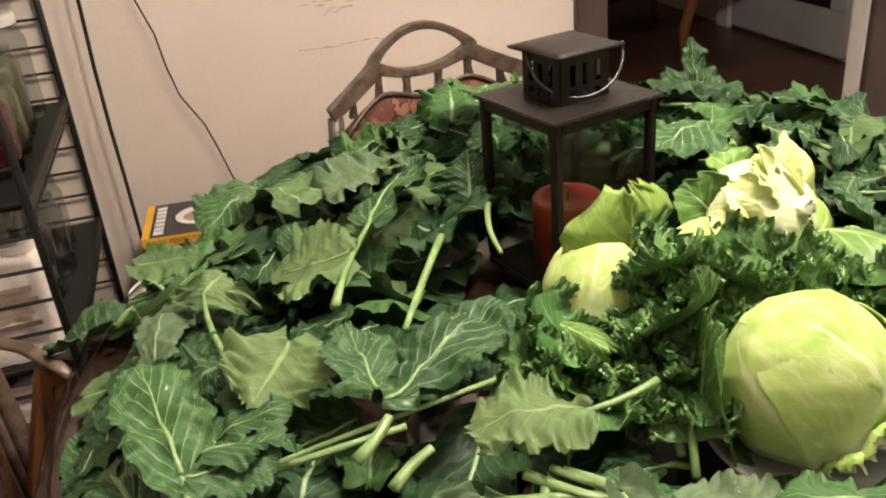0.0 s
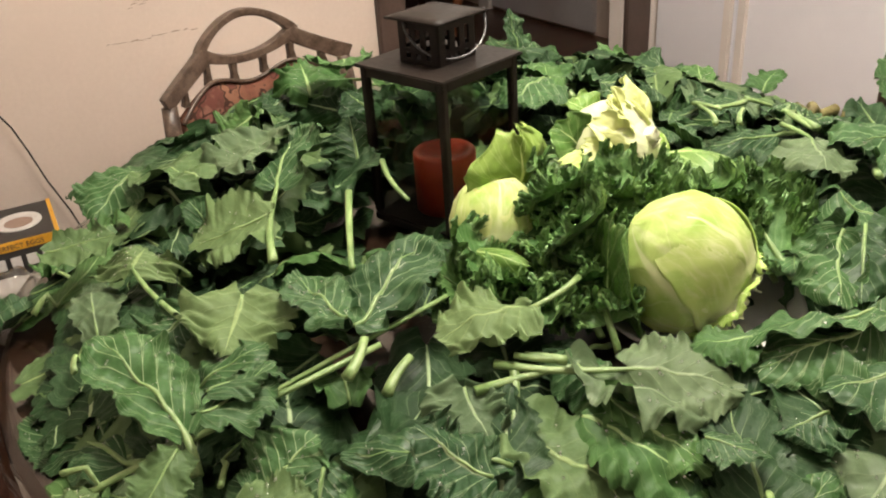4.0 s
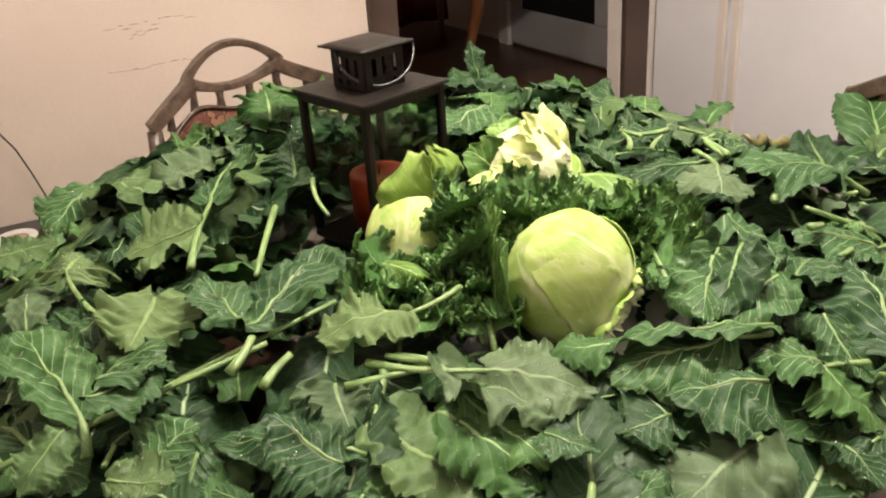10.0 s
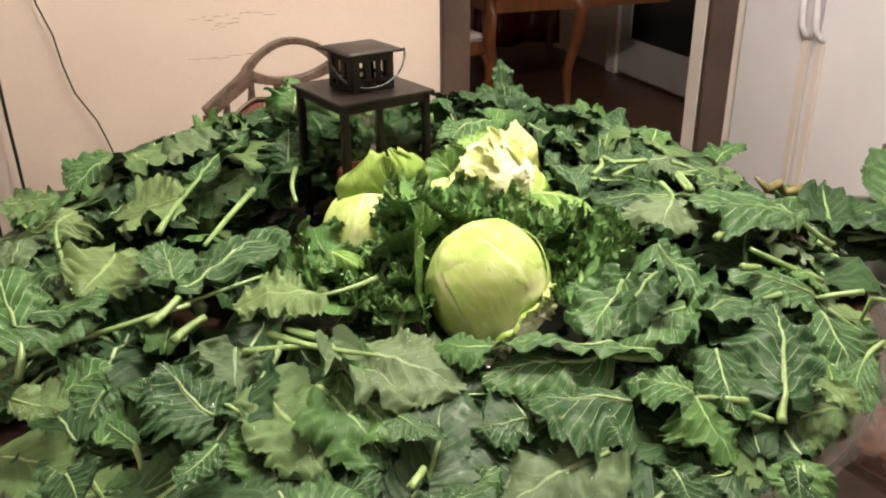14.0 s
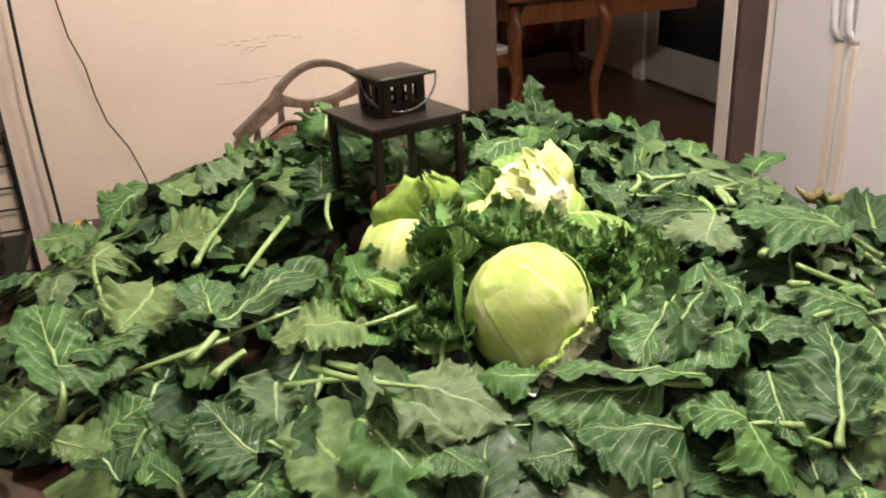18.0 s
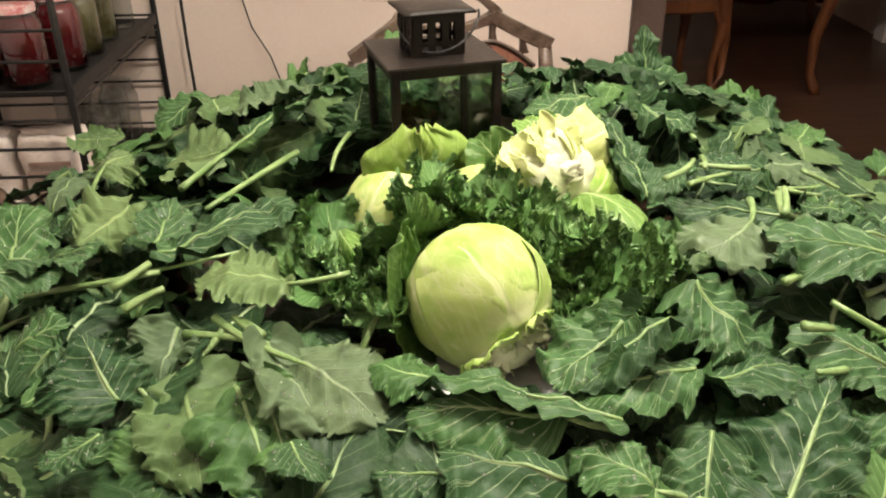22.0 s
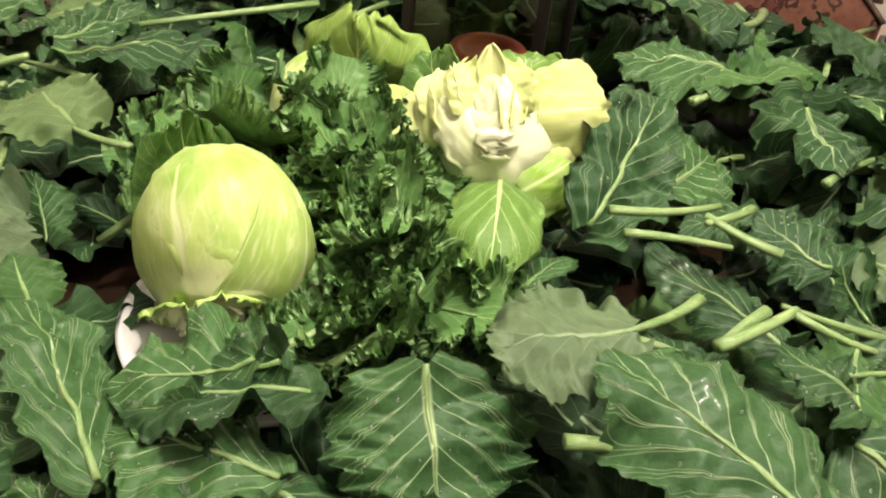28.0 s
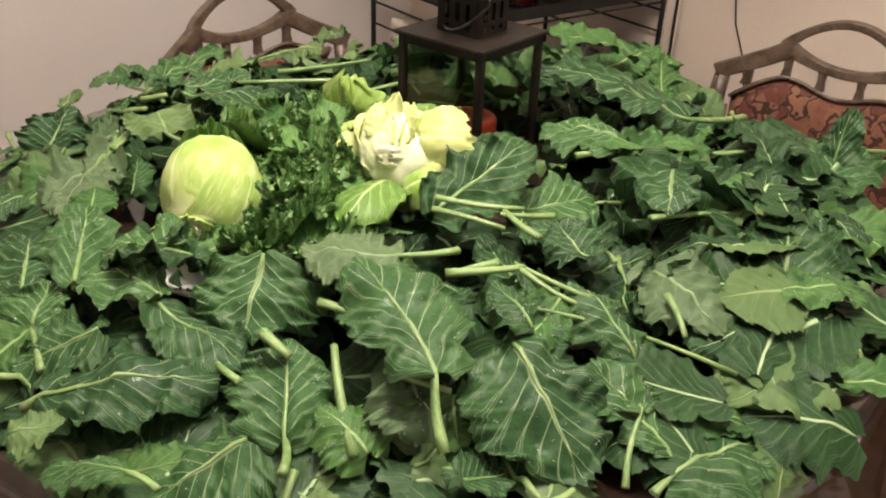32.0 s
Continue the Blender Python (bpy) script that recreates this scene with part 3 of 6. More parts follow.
    for s in (-1, 1):
        for y in (-0.42, -0.04):
            leg = part("leg", tube([(s * 0.205, y, 0.385), (s * 0.215, y, 0.22), (s * 0.225, y, 0.05)], [0.024, 0.018, 0.014], 10), M["chair_wood"], c, smooth_faces=True)
            part("caster", tube([(s * 0.225 - 0.012, y, 0.024), (s * 0.225 + 0.012, y, 0.024)], 0.024, 12), M["black_metal"], leg, "dark caster")
    return c


chair = kitchen_chair()
chair.matrix_basis = pose(0.012, 1.822, 0, 0, 0, 26)
for x, y, a, k, extra in ((-0.538, 0.785, 114, 0.995, "beside the shelf"), (1.31, 1.04, 295, 1.0, "with a pot on its seat")):
    ob = copy_thing(chair, pose(x, y, 0, 0, 0, a) @ Matrix.Scale(k, 4))
    ob["label"] = "worn brown hoop-back tapestry chair, " + extra
    if extra == "beside the shelf":
        inv = ob.matrix_basis.inverted()
        arm = [inv @ Vector(p) for p in ((-0.690, 0.968, 0.715), (-0.640, 0.965, 0.752), (-0.585, 0.945, 0.764), (-0.520, 0.905, 0.772), (-0.465, 0.862, 0.770), (-0.442, 0.845, 0.762))]
        part("armrest", tube(arm, [0.008, 0.009, 0.010, 0.010, 0.009, 0.006], 12, flat=0.6), M["chair_wood"], ob, "curved dark armrest", True)
        lean = Matrix.Translation((-0.492, 0.875, 0)) @ pose(0, 0, 0, 0, 0, 38)
        panel = part("arm_support", plank([(0.016, 0.755), (0.0, 0.68), (-0.018, 0.60), (-0.01, 0.50), (0.0, 0.43)], [0.040, 0.060, 0.080, 0.066, 0.050], 0.022), M["red_wood"], ob, "fluted wooden arm support", at=inv @ lean)
        # Dark strips laid on the panel stand for the shade in its grooves.
        for q in (-0.018, -0.004, 0.010):
            part("flute", plank([(q + 0.010, 0.735), (q - 0.002, 0.66), (q - 0.015, 0.58), (q - 0.006, 0.46)], [0.004, 0.006, 0.006, 0.004], 0.024), M["chair_wood"], panel, at=Matrix.Identity(4))

# the round table under the greens
TX, TY, TZ, TR = 0.215, 0.862, 0.775, 0.645
table = thing("round_table", pose(TX, TY, 0), "round dark wooden table heaped with greens", "table")
part("tabletop", lathe([(0, TZ - 0.03), (TR - 0.015, TZ - 0.03), (TR, TZ - 0.02), (TR, TZ - 0.008), (TR - 0.01, TZ), (0, TZ)], 72), M["table_wood"], table)
part("apron", lathe([(TR - 0.07, TZ - 0.032), (TR - 0.07, TZ - 0.11), (TR - 0.09, TZ - 0.11), (TR - 0.09, TZ - 0.032)], 64), M["table_wood"], table)
part("pedestal", lathe([(0.10, 0.10), (0.075, 0.2), (0.06, 0.4), (0.09, 0.6), (0.12, TZ - 0.032)], 24), M["table_wood"], table, smooth_faces=True)
for k in range(4):
    a = math.radians(45 + 90 * k)
    part("foot", tube([(0.06 * math.cos(a), 0.06 * math.sin(a), 0.16), (0.25 * math.cos(a), 0.25 * math.sin(a), 0.09), (0.40 * math.cos(a), 0.40 * math.sin(a), 0.028)], [0.045, 0.036, 0.028], 10), M["table_wood"], table, smooth_faces=True)


def vinyl():
    def fn(u, v):
        a = math.pi * u
        over = max(0.0, v - 0.72) / 0.28
        fold = over * (0.016 * math.sin(a * 17 + 2 * math.sin(a * 5)) + 0.010 * noise.noise((30 * a, 4 * over, 7)))
        r = (TR + 0.006) * min(1.0, v / 0.72) + 0.030 * math.sin(over * 1.4) + fold
        return Vector((r * math.cos(a), r * math.sin(a), TZ + 0.004 - 0.13 * over ** 1.3 + 0.003 * noise.noise((9 * r * math.cos(a), 9 * r * math.sin(a), 0)) + 0.012 * over * noise.noise((40 * a, 3 * over, 1))))
    ob = part("vinyl_tablecloth", sheet(360, 26, fn), M["plastic"], at=pose(TX, TY, 0), smooth_faces=True)
    tagged(ob, "clear crinkled plastic table cover hanging over the edge", "tablecloth")


vinyl()

# ---- lantern ----


def lantern():
    t = thing("candle_lantern", pose(0.158, 0.968, TZ + 0.008, 0, 0, 29), "dark brown metal candle lantern with glass sides", "lantern")
    h, s = 0.222, 0.068
    part("base", boxes((-0.074, 0.074, -0.074, 0.074, 0, 0.014), bevel=0.003), M["black_metal"], t)
    for x in (-1, 1):
        for y in (-1, 1):
            part("post", boxes((x * s - 0.0055, x * s + 0.0055, y * s - 0.0055, y * s + 0.0055, 0.0142, h), bevel=0.0015), M["black_metal"], t)
    for k in range(4):
        m = pose(0, 0, 0, 0, 0, 90 * k)
        part("top_bar", boxes((-0.062, 0.062, s - 0.004, s + 0.005, h - 0.012, h - 0.0005), m=m), M["black_metal"], t)
        part("glass_pane", boxes((-0.0615, 0.0615, s - 0.001, s + 0.001, 0.0145, h - 0.0125), m=m), M["glass"], t)
    part("roof_plate", boxes((-0.079, 0.079, -0.079, 0.079, h, h + 0.0045), bevel=0.0015), M["black_metal"], t)
    c0, c1, w = h + 0.0047, h + 0.060, 0.034
    for k in range(4):
        m = pose(0, 0, 0, 0, 0, 90 * k)
        ob = part("chimney_side", perforated((-w, -0.022, -0.014, -0.004, 0.004, 0.014, 0.022, w), (c0, c0 + 0.006, c0 + 0.013, c0 + 0.019, c1 - 0.012, c1), {(i, j) for i in (1, 3, 5) for j in (1, 3)}, w, m), M["black_metal"], t)
        ob.modifiers.new("thickness", "SOLIDIFY").thickness = 0.0016
    def lid(u, v):
        x, y = 0.047 * u, 0.047 * (2 * v - 1)
        return Vector((x, y, c1 + 0.0085 - 0.006 * max(abs(u), abs(2 * v - 1)) ** 2))
    ob = part("chimney_lid", sheet(8, 8, lid), M["black_metal"], t, smooth_faces=True)
    md = ob.modifiers.new("thickness", "SOLIDIFY")
    md.thickness = 0.003
    r = 0.054
    ring = [(r * math.cos(a), -0.004 - 0.040 * max(0.0, -math.sin(a)) ** 1.0, c1 - 0.006 + 0.042 * math.sin(a)) for a in (math.pi * (0.94 + 1.12 * i / 36) for i in range(37))]
    ob = part("carry_ring", tube(ring, 0.0017, 8), M["handle"], t, "thin bright steel carrying ring", True)
    ob.matrix_basis = pose(0.010, -0.004, 0, 0, 0, -32)
    part("candle", lathe([(0, 0.0145), (0.043, 0.0145), (0.0435, 0.095), (0.041, 0.0985), (0.030, 0.0985), (0.026, 0.093), (0, 0.092)], 36, wobble=0.02), M["candle"], t, "short red pillar candle", True)
    part("wick", tube([(0, 0, 0.09), (0.001, 0, 0.099), (0.003, 0.001, 0.104)], 0.0012, 6), M["wire"], t)


lantern()

# ---- cabbages on their plate ----
plate = thing("dinner_plate", pose(0.322, 0.592, TZ + 0.006) @ Matrix.Diagonal((0.92, 0.92, 1.0, 1)), "white china plate under the cabbages", "plate")
part("dish", lathe([(0, 0), (0.08, 0), (0.085, 0.004), (0.118, 0.026), (0.120, 0.030), (0.115, 0.030), (0.082, 0.010), (0, 0.008)], 56), M["plate"], plate, smooth_faces=True)


def wrapper(R, az, width, lo, hi, lift, curl, seed, tip=0.0, n=(16, 20)):
    """A leaf hugging a ball of radius R: from polar angle lo at the base up to hi, opening at its rim."""
    def fn(u, v):
        w = width * (0.42 + 0.58 * math.sin(math.pi * min(1, 0.12 + 0.72 * v))) * (1 - 0.25 * max(0, v - 0.8) / 0.2)
        w *= 1 + 0.10 * noise.noise((v * 5, u * 0.4 + seed, seed))
        th = lo + (hi - lo) * v * (1 - 0.10 * u * u) + 0.05 * noise.noise((u * 3, seed, v)) + 0.12 * v ** 3 * (noise.noise((u * 3.2, seed, 2)) + 0.5 * noise.noise((u * 9, seed, 6)))
        a = az + u * w / max(0.35, math.sin(max(0.3, min(2.9, th))))
        edge = max(abs(u) ** 3, max(0, (v - 0.55) / 0.45) ** 2)
        r = R * (1 + lift + curl * edge + 0.09 * edge * noise.noise((u * 4 + seed, v * 5, 1.7)) + 0.03 * noise.noise((u * 7 + seed, v * 4, 0.3)) + 0.045 * abs(noise.noise((u * 3 + seed, v * 13, 0.3))) + 0.012 * noise.noise((u * 3, v * 3, seed)))
        r += tip * R * max(0, (v - 0.6) / 0.4) ** 1.5
        return Vector((r * math.sin(th) * math.cos(a), r * math.sin(th) * math.sin(a), -r * math.cos(th)))
    return sheet(*n, fn)


def ball(R, squash=0.95, seed=0):
    def fn(u, v):
        th, a = math.pi * v, math.pi * u
        d = Vector((math.sin(th) * math.cos(a), math.sin(th) * math.sin(a), -math.cos(th)))
        r = R * (1 + 0.03 * noise.noise(d * 1.7 + Vector((seed, 0, 0))) + 0.006 * noise.noise(d * 7))
        return Vector((d.x * r, d.y * r, d.z * r * squash))
    return sheet(40, 28, fn)


def free_leaf(L, W, curve, seed, frill=0.1, cup=0.2, n=(16, 18)):
    """A loose leaf growing from the origin along +x: curve bends it upward (+) or over (-)."""
    def fn(u, v):
        w = 0.5 * W * math.sin(math.pi * (0.10 + 0.80 * v ** 0.8)) ** 0.7 * (1 + 0.14 * noise.noise((v * 4, 2.0 * (1 if u > 0 else -1), seed)) * abs(u) + 0.07 * abs(u) * noise.noise((v * 17, 1 if u > 0 else -1, seed)))
        a = curve * v
        x = L * (math.sin(a) / curve if abs(curve) > 1e-3 else v)
        z = L * ((1 - math.cos(a)) / curve if abs(curve) > 1e-3 else 0)
        z += 0.035 * W * noise.noise((v * 9 + seed, u * 5, seed)) + cup * W * u * u * 0.5 + frill * W * abs(u) ** 2.5 * noise.noise((v * 5.5 + seed, u * 2.2, seed)) 
        return Vector((x, u * w, z))
    return sheet(*n, fn)


def cabbage(at, R, label, seed, core):
    c = thing("cabbage", at, label, "cabbage", "cabbages on the plate")
    part("head", ball(R, 0.97, seed), M[core], c, smooth_faces=True)
    return c


def aim(x, y, z, stump, spin=0):
    """A pose whose -z points along stump."""
    q = Vector(stump).normalized().to_track_quat("-Z", "Y").to_matrix().to_4x4()
    return Matrix.Translation((x, y, z)) @ q @ pose(0, 0, 0, 0, 0, spin)


def shell(R, lo, seed, rag=0.16, hi=math.pi):
    """The outermost leaves of a tight head, torn off in a ragged edge round the stump."""
    def fn(u, v):
        a = math.pi * u
        ca, sa = math.cos(a), math.sin(a)
        edge = lo + rag * (noise.noise((ca * 1.6 + seed, sa * 1.6, 0)) + 0.55 * noise.noise((ca * 5, sa * 5 + seed, 3)) + 0.25 * noise.noise((ca * 13, sa * 13 + seed, 3)))
        th = edge + (hi - edge) * v ** 1.25
        d = Vector((math.sin(th) * ca, math.sin(th) * sa, -math.cos(th)))
        lip = max(0.0, 1 - v / 0.10) ** 2
        rib = math.exp(-(u / 0.045) ** 2) * (1 - v)
        r = R * (1.014 + 0.075 * lip * (1 + 1.2 * noise.noise((ca * 4, sa * 4, seed))) + 0.016 * rib + 0.03 * noise.noise(d * 1.7 + Vector((seed, 0, 0))) + 0.010 * noise.noise(d * 5) + 0.030 * max(0.0, 1 - 5 * abs(noise.noise(Vector((d.x * 1.6, d.y * 1.6, d.z * 0.9 + seed))))) ** 1.5 + 0.010 * max(0.0, 1 - 6 * abs(noise.noise(Vector((d.x * 4, d.y * 4, d.z * 2 + seed))))) + (1 - v) ** 2 * (0.030 * noise.noise((ca * 4, sa * 4, v * 4 + 3)) + 0.020 * noise.noise((ca * 10, sa * 10, v * 8))))
        return d * r
    return sheet(96, 48, fn)


def overlap(R, az, width, lo, hi, seed):
    """One more wrapper leaf on the head: a free lip on one side, grown into the head on the other."""
    def fn(u, v):
        th = lo + (hi - lo) * v + 0.10 * (1 - v) * noise.noise((u * 3, seed, 0)) + 0.04 * noise.noise((u * 11, seed, 4)) * (1 - v) - 0.25 * v * u * u
        a = az + u * width * (1 - 0.35 * v * v) / max(0.4, math.sin(th)) + 0.06 * noise.noise((v * 4, seed, 2))
        d = Vector((math.sin(th) * math.cos(a), math.sin(th) * math.sin(a), -math.cos(th)))
        sink = 0.05 * max(0.0, u) ** 2 + 0.05 * max(0.0, v - 0.75) / 0.25 - 0.055 * max(0.0, -u) ** 6 - 0.03 * max(0.0, 0.1 - v) / 0.1
        return d * (R * (1.034 - sink + 0.03 * noise.noise(d * 1.7 + Vector((2, 0, 0))) + 0.010 * noise.noise(d * 5)))
    return sheet(40, 40, fn)


big = cabbage(aim(0.291, 0.580, 0.868, (0.68, -0.42, -0.60)), 0.0700, "large round yellow-green cabbage, outer leaves torn at the base", 2, "cabbage_base")
ob = part("wrapper_leaf", shell(0.0705, 0.60, 2.0, 0.26), M["cabbage"], big, smooth_faces=True)
ob.modifiers.new("thickness", "SOLIDIFY").thickness = 0.0014
for az, width, lo, hi, s in ((250, 1.15, 0.80, 2.5, 3.0), (60, 1.2, 0.75, 2.4, 8.0), (150, 0.9, 0.62, 2.0, 5.0)):
    ob = part("wrapper_leaf", overlap(0.0705, radians(az), width, lo, hi, s), M["cabbage"], big, smooth_faces=True)
    ob.modifiers.new("thickness", "SOLIDIFY").thickness = 0.0012
for k, (az, th) in enumerate(((20, 0.62), (80, 0.66), (140, 0.60), (215, 0.64), (285, 0.60), (330, 0.68))):
    ob = part("torn_leaf", free_leaf(0.020 + 0.004 * (k % 3), 0.034, 0.9, 1.1 + k, 0.5, 0.3, (12, 12)), M["cabbage_base"], big, "torn pale leaf base", True)
    ob.matrix_basis = pose(0, 0, 0, 0, 0, az) @ pose(0.069 * math.sin(th), 0, -0.069 * math.cos(th), 0, 180 - math.degrees(th) + 12, 0)
    ob.modifiers.new("thickness", "SOLIDIFY").thickness = 0.0014
part("stump", lathe([(0.020, -0.066), (0.019, -0.074), (0.014, -0.077), (0, -0.076)], 18, wobble=0.3, seed=4), M["cabbage_base"], big, "cut white stump", True)
ob = part("outer_leaf", wrapper(0.074, radians(176), 0.66, 0.55, 2.25, 0.10, 0.16, 8.8, 0.06, (40, 64)), M["cabbage_green"], big, "dark crinkled outer leaf standing away", True)
ob.matrix_basis = big.matrix_basis.inverted() @ pose(0.290, 0.587, 0.868)
ob.modifiers.new("thickness", "SOLIDIFY").thickness = 0.0016

squash = Matrix.Translation((0.291, 0.580, 0.868)) @ Matrix.Diagonal((1.0, 0.85, 1.06, 1)) @ Matrix.Translation((-0.291, -0.580, -0.868))
for ob in big.children:
    w = big.matrix_basis @ ob.matrix_basis
    ob.data.transform(w.inverted() @ squash @ w)

rear = cabbage(aim(0.152, 0.765, 0.866, (-0.25, -0.55, -0.80)), 0.0520, "pale cabbage with a green leaf folded over it", 5, "cabbage_base")
ob = part("wrapper_leaf", shell(0.0525, 0.55, 6.0), M["cabbage_pale"], rear, smooth_faces=True)
ob.modifiers.new("thickness", "SOLIDIFY").thickness = 0.0014
ob = part("wrapper_leaf", overlap(0.0525, radians(100), 1.15, 0.9, 2.6, 4.0), M["cabbage"], rear, "yellow-green wrapper leaf", True)
ob.modifiers.new("thickness", "SOLIDIFY").thickness = 0.0012




def petal(name, owner, base, tip, face, W, bulge, cup, rag, wide, blunt, material, label, seed, n=(26, 30), thick=0.0013):
    """A torn or folded cabbage leaf from base to tip that shows its face, bulging out between and cupped across."""
    B, T, N = Vector(base), Vector(tip), Vector(face).normalized()
    axis = (T - B).normalized()
    N = (N - axis * N.dot(axis)).normalized()
    side = N.cross(axis)
    L = (T - B).length

    def fn(u, v):
        k = v * (1 + rag * v ** 3 * (0.16 * noise.noise((u * 2.6, seed, 1)) + 0.16 * noise.noise((u * 7, seed, 2)) - 0.10 * u * u))
        fall = max(0.0, (k - 0.55) / 0.45)
        w = 0.5 * W * (wide + (1 - wide) * math.sin(math.pi * min(0.5, 0.9 * k))) * (1 - (1 - blunt) * fall ** 1.6)
        w *= 1 + 0.10 * noise.noise((k * 4, 2 if u > 0 else -2, seed)) + 0.05 * noise.noise((k * 15, 2 if u > 0 else -2, seed))
        crease = 0.035 * W * noise.noise((u * 2.4 + seed, k * 2.6, seed)) + 0.016 * W * noise.noise((u * 6, k * 7, seed))
        lip = max(abs(u) ** 4, fall ** 3) * (0.10 * W * noise.noise((u * 3.2 + seed, k * 4.4, 7)) + 0.05 * W * noise.noise((u * 8, k * 10, seed)))
        out = bulge * 4 * k * (1 - k) + 0.5 * cup * W * u * u + crease + lip
        return B + axis * (L * k) + side * (u * w) + N * out
    ob = part(name, sheet(*n, fn), material, owner, label, True)
    ob.matrix_basis = owner.matrix_basis.inverted()
    ob.modifiers.new("thickness", "SOLIDIFY").thickness = thick
    return ob


petal("folded_leaf", rear, (0.172, 0.812, 0.855), (0.187, 0.774, 0.967), (0.42, -0.80, 0.30), 0.145, 0.022, -0.30, 0.15, 0.90, 0.22, M["cabbage_flap"], "crinkled yellow-green leaf standing over the head", 6.4, (40, 40))

cut = cabbage(aim(0.330, 0.814, 0.9035, (0.59, -0.64, 0.40)), 0.062, "cut cabbage, stump up, with torn yellow leaves folded out", 9, "cabbage_base")
for v in cut.children[0].data.vertices:
    d = v.co.normalized()
    turn = math.atan2(d.y, d.x)
    near = max(0.0, -d.z)
    pleat = near * (1 - near ** 6) * abs(math.sin(2.5 * turn + 1.4 * noise.noise(d * 1.6))) ** 0.6
    v.co *= 1 + 0.05 * noise.noise(d * 2.3) - 0.09 * (0.6 - pleat) * near + 0.035 * noise.noise(d * 6) * near
part("stump", lathe([(0.016, -0.052), (0.0120, -0.0610), (0.0090, -0.0645), (0.0060, -0.0600), (0.0030, -0.0630), (0, -0.0610)], 22, wobble=1.2, seed=2), M["cabbage_base"], cut, "rough cut stump", True)
TORN, SHRED, GREEN, BASE = "torn pale leaf round the cut heart", "ragged torn pale leaf", "green outer leaf with pale veins", "torn pale leaf base"
FACE, SIDE, EDGE = (0.59, -0.64, 0.49), (0.15, -0.85, 0.30), (0.89, -0.14, 0.49)
petal("torn_leaf", cut, (0.347, 0.788, 0.941), (0.320, 0.805, 0.974), FACE, 0.070, 0.006, 0.25, 0.9, 0.9, 0.55, M["cabbage_pale"], TORN, 1.4)
petal("torn_leaf", cut, (0.334, 0.797, 0.952), (0.321, 0.804, 0.989), FACE, 0.024, 0.003, 0.5, 0.5, 0.9, 0.25, M["cabbage_pale"], SHRED, 2.9, (10, 18))
petal("torn_leaf", cut, (0.318, 0.773, 0.932), (0.290, 0.790, 0.956), SIDE, 0.044, 0.010, 0.50, 0.8, 0.9, 0.65, M["cabbage_pale"], TORN, 5.1)
petal("torn_leaf", cut, (0.318, 0.756, 0.898), (0.273, 0.778, 0.934), SIDE, 0.054, 0.012, 0.40, 0.7, 0.8, 0.60, M["cabbage_pale"], TORN, 7.7)
petal("torn_leaf", cut, (0.366, 0.812, 0.946), (0.393, 0.872, 0.947), FACE, 0.076, 0.015, -0.32, 0.8, 0.75, 0.72, M["cabbage_pale"], TORN, 2.6)
petal("torn_leaf", cut, (0.384, 0.806, 0.902), (0.372, 0.846, 0.935), FACE, 0.046, 0.012, -0.25, 0.8, 0.8, 0.70, M["cabbage_pale"], TORN, 9.2)
petal("outer_leaf", cut, (0.376, 0.777, 0.899), (0.448, 0.699, 0.894), FACE, 0.074, 0.014, -0.35, 0.5, 0.75, 0.35, M["cabbage_green"], GREEN, 6.3, (30, 36))
petal("outer_leaf", cut, (0.338, 0.758, 0.887), (0.297, 0.731, 0.890), FACE, 0.046, 0.010, -0.40, 0.6, 0.7, 0.50, M["cabbage_green"], GREEN, 3.8)
petal("outer_leaf", cut, (0.292, 0.774, 0.892), (0.243, 0.746, 0.914), FACE, 0.060, 0.012, -0.30, 0.7, 0.6, 0.70, M["cabbage"], "pale green outer leaf", 8.5)
petal("outer_leaf", cut, (0.389, 0.788, 0.893), (0.395, 0.842, 0.910), FACE, 0.062, 0.014, -0.30, 0.6, 0.8, 0.70, M["cabbage"], "pale green outer leaf", 2.2)
petal("outer_leaf", cut, (0.399, 0.800, 0.874), (0.404, 0.866, 0.917), FACE, 0.040, 0.010, -0.90, 0.5, 0.7, 0.50, M["cabbage_green"], "green leaf rolled over at the edge", 1.9)
petal("outer_leaf", cut, (0.285, 0.808, 0.910), (0.247, 0.808, 0.952), SIDE, 0.066, 0.012, 0.30, 0.5, 0.7, 0.70, M["cabbage_green"], GREEN, 5.5)
petal("outer_leaf", cut, (0.320, 0.852, 0.920), (0.297, 0.873, 0.954), FACE, 0.074, 0.010, 0.30, 0.5, 0.7, 0.70, M["cabbage_green"], GREEN, 4.1)
petal("torn_leaf", cut, (0.369, 0.787, 0.924), (0.338, 0.793, 0.966), FACE, 0.044, 0.005, -0.30, 0.9, 0.6, 0.80, M["cabbage_base"], TORN, 3.4)
petal("torn_leaf", cut, (0.364, 0.772, 0.908), (0.314, 0.766, 0.944), FACE, 0.046, 0.010, -0.35, 0.7, 0.6, 0.75, M["cabbage_base"], TORN, 6.6)
petal("torn_leaf", cut, (0.381, 0.799, 0.914), (0.360, 0.832, 0.952), FACE, 0.040, 0.006, -0.30, 0.8, 0.6, 0.80, M["cabbage_base"], TORN, 8.1)
petal("torn_leaf", cut, (0.364, 0.792, 0.941), (0.337, 0.818, 0.966), EDGE, 0.016, 0.004, 0.8, 1.5, 0.8, 0.60, M["cabbage_pale"], SHRED, 3.9, (10, 18))
petal("torn_leaf", cut, (0.369, 0.803, 0.938), (0.343, 0.831, 0.968), EDGE, 0.016, 0.004, 0.8, 1.5, 0.8, 0.60, M["cabbage_pale"], SHRED, 4.4, (10, 18))
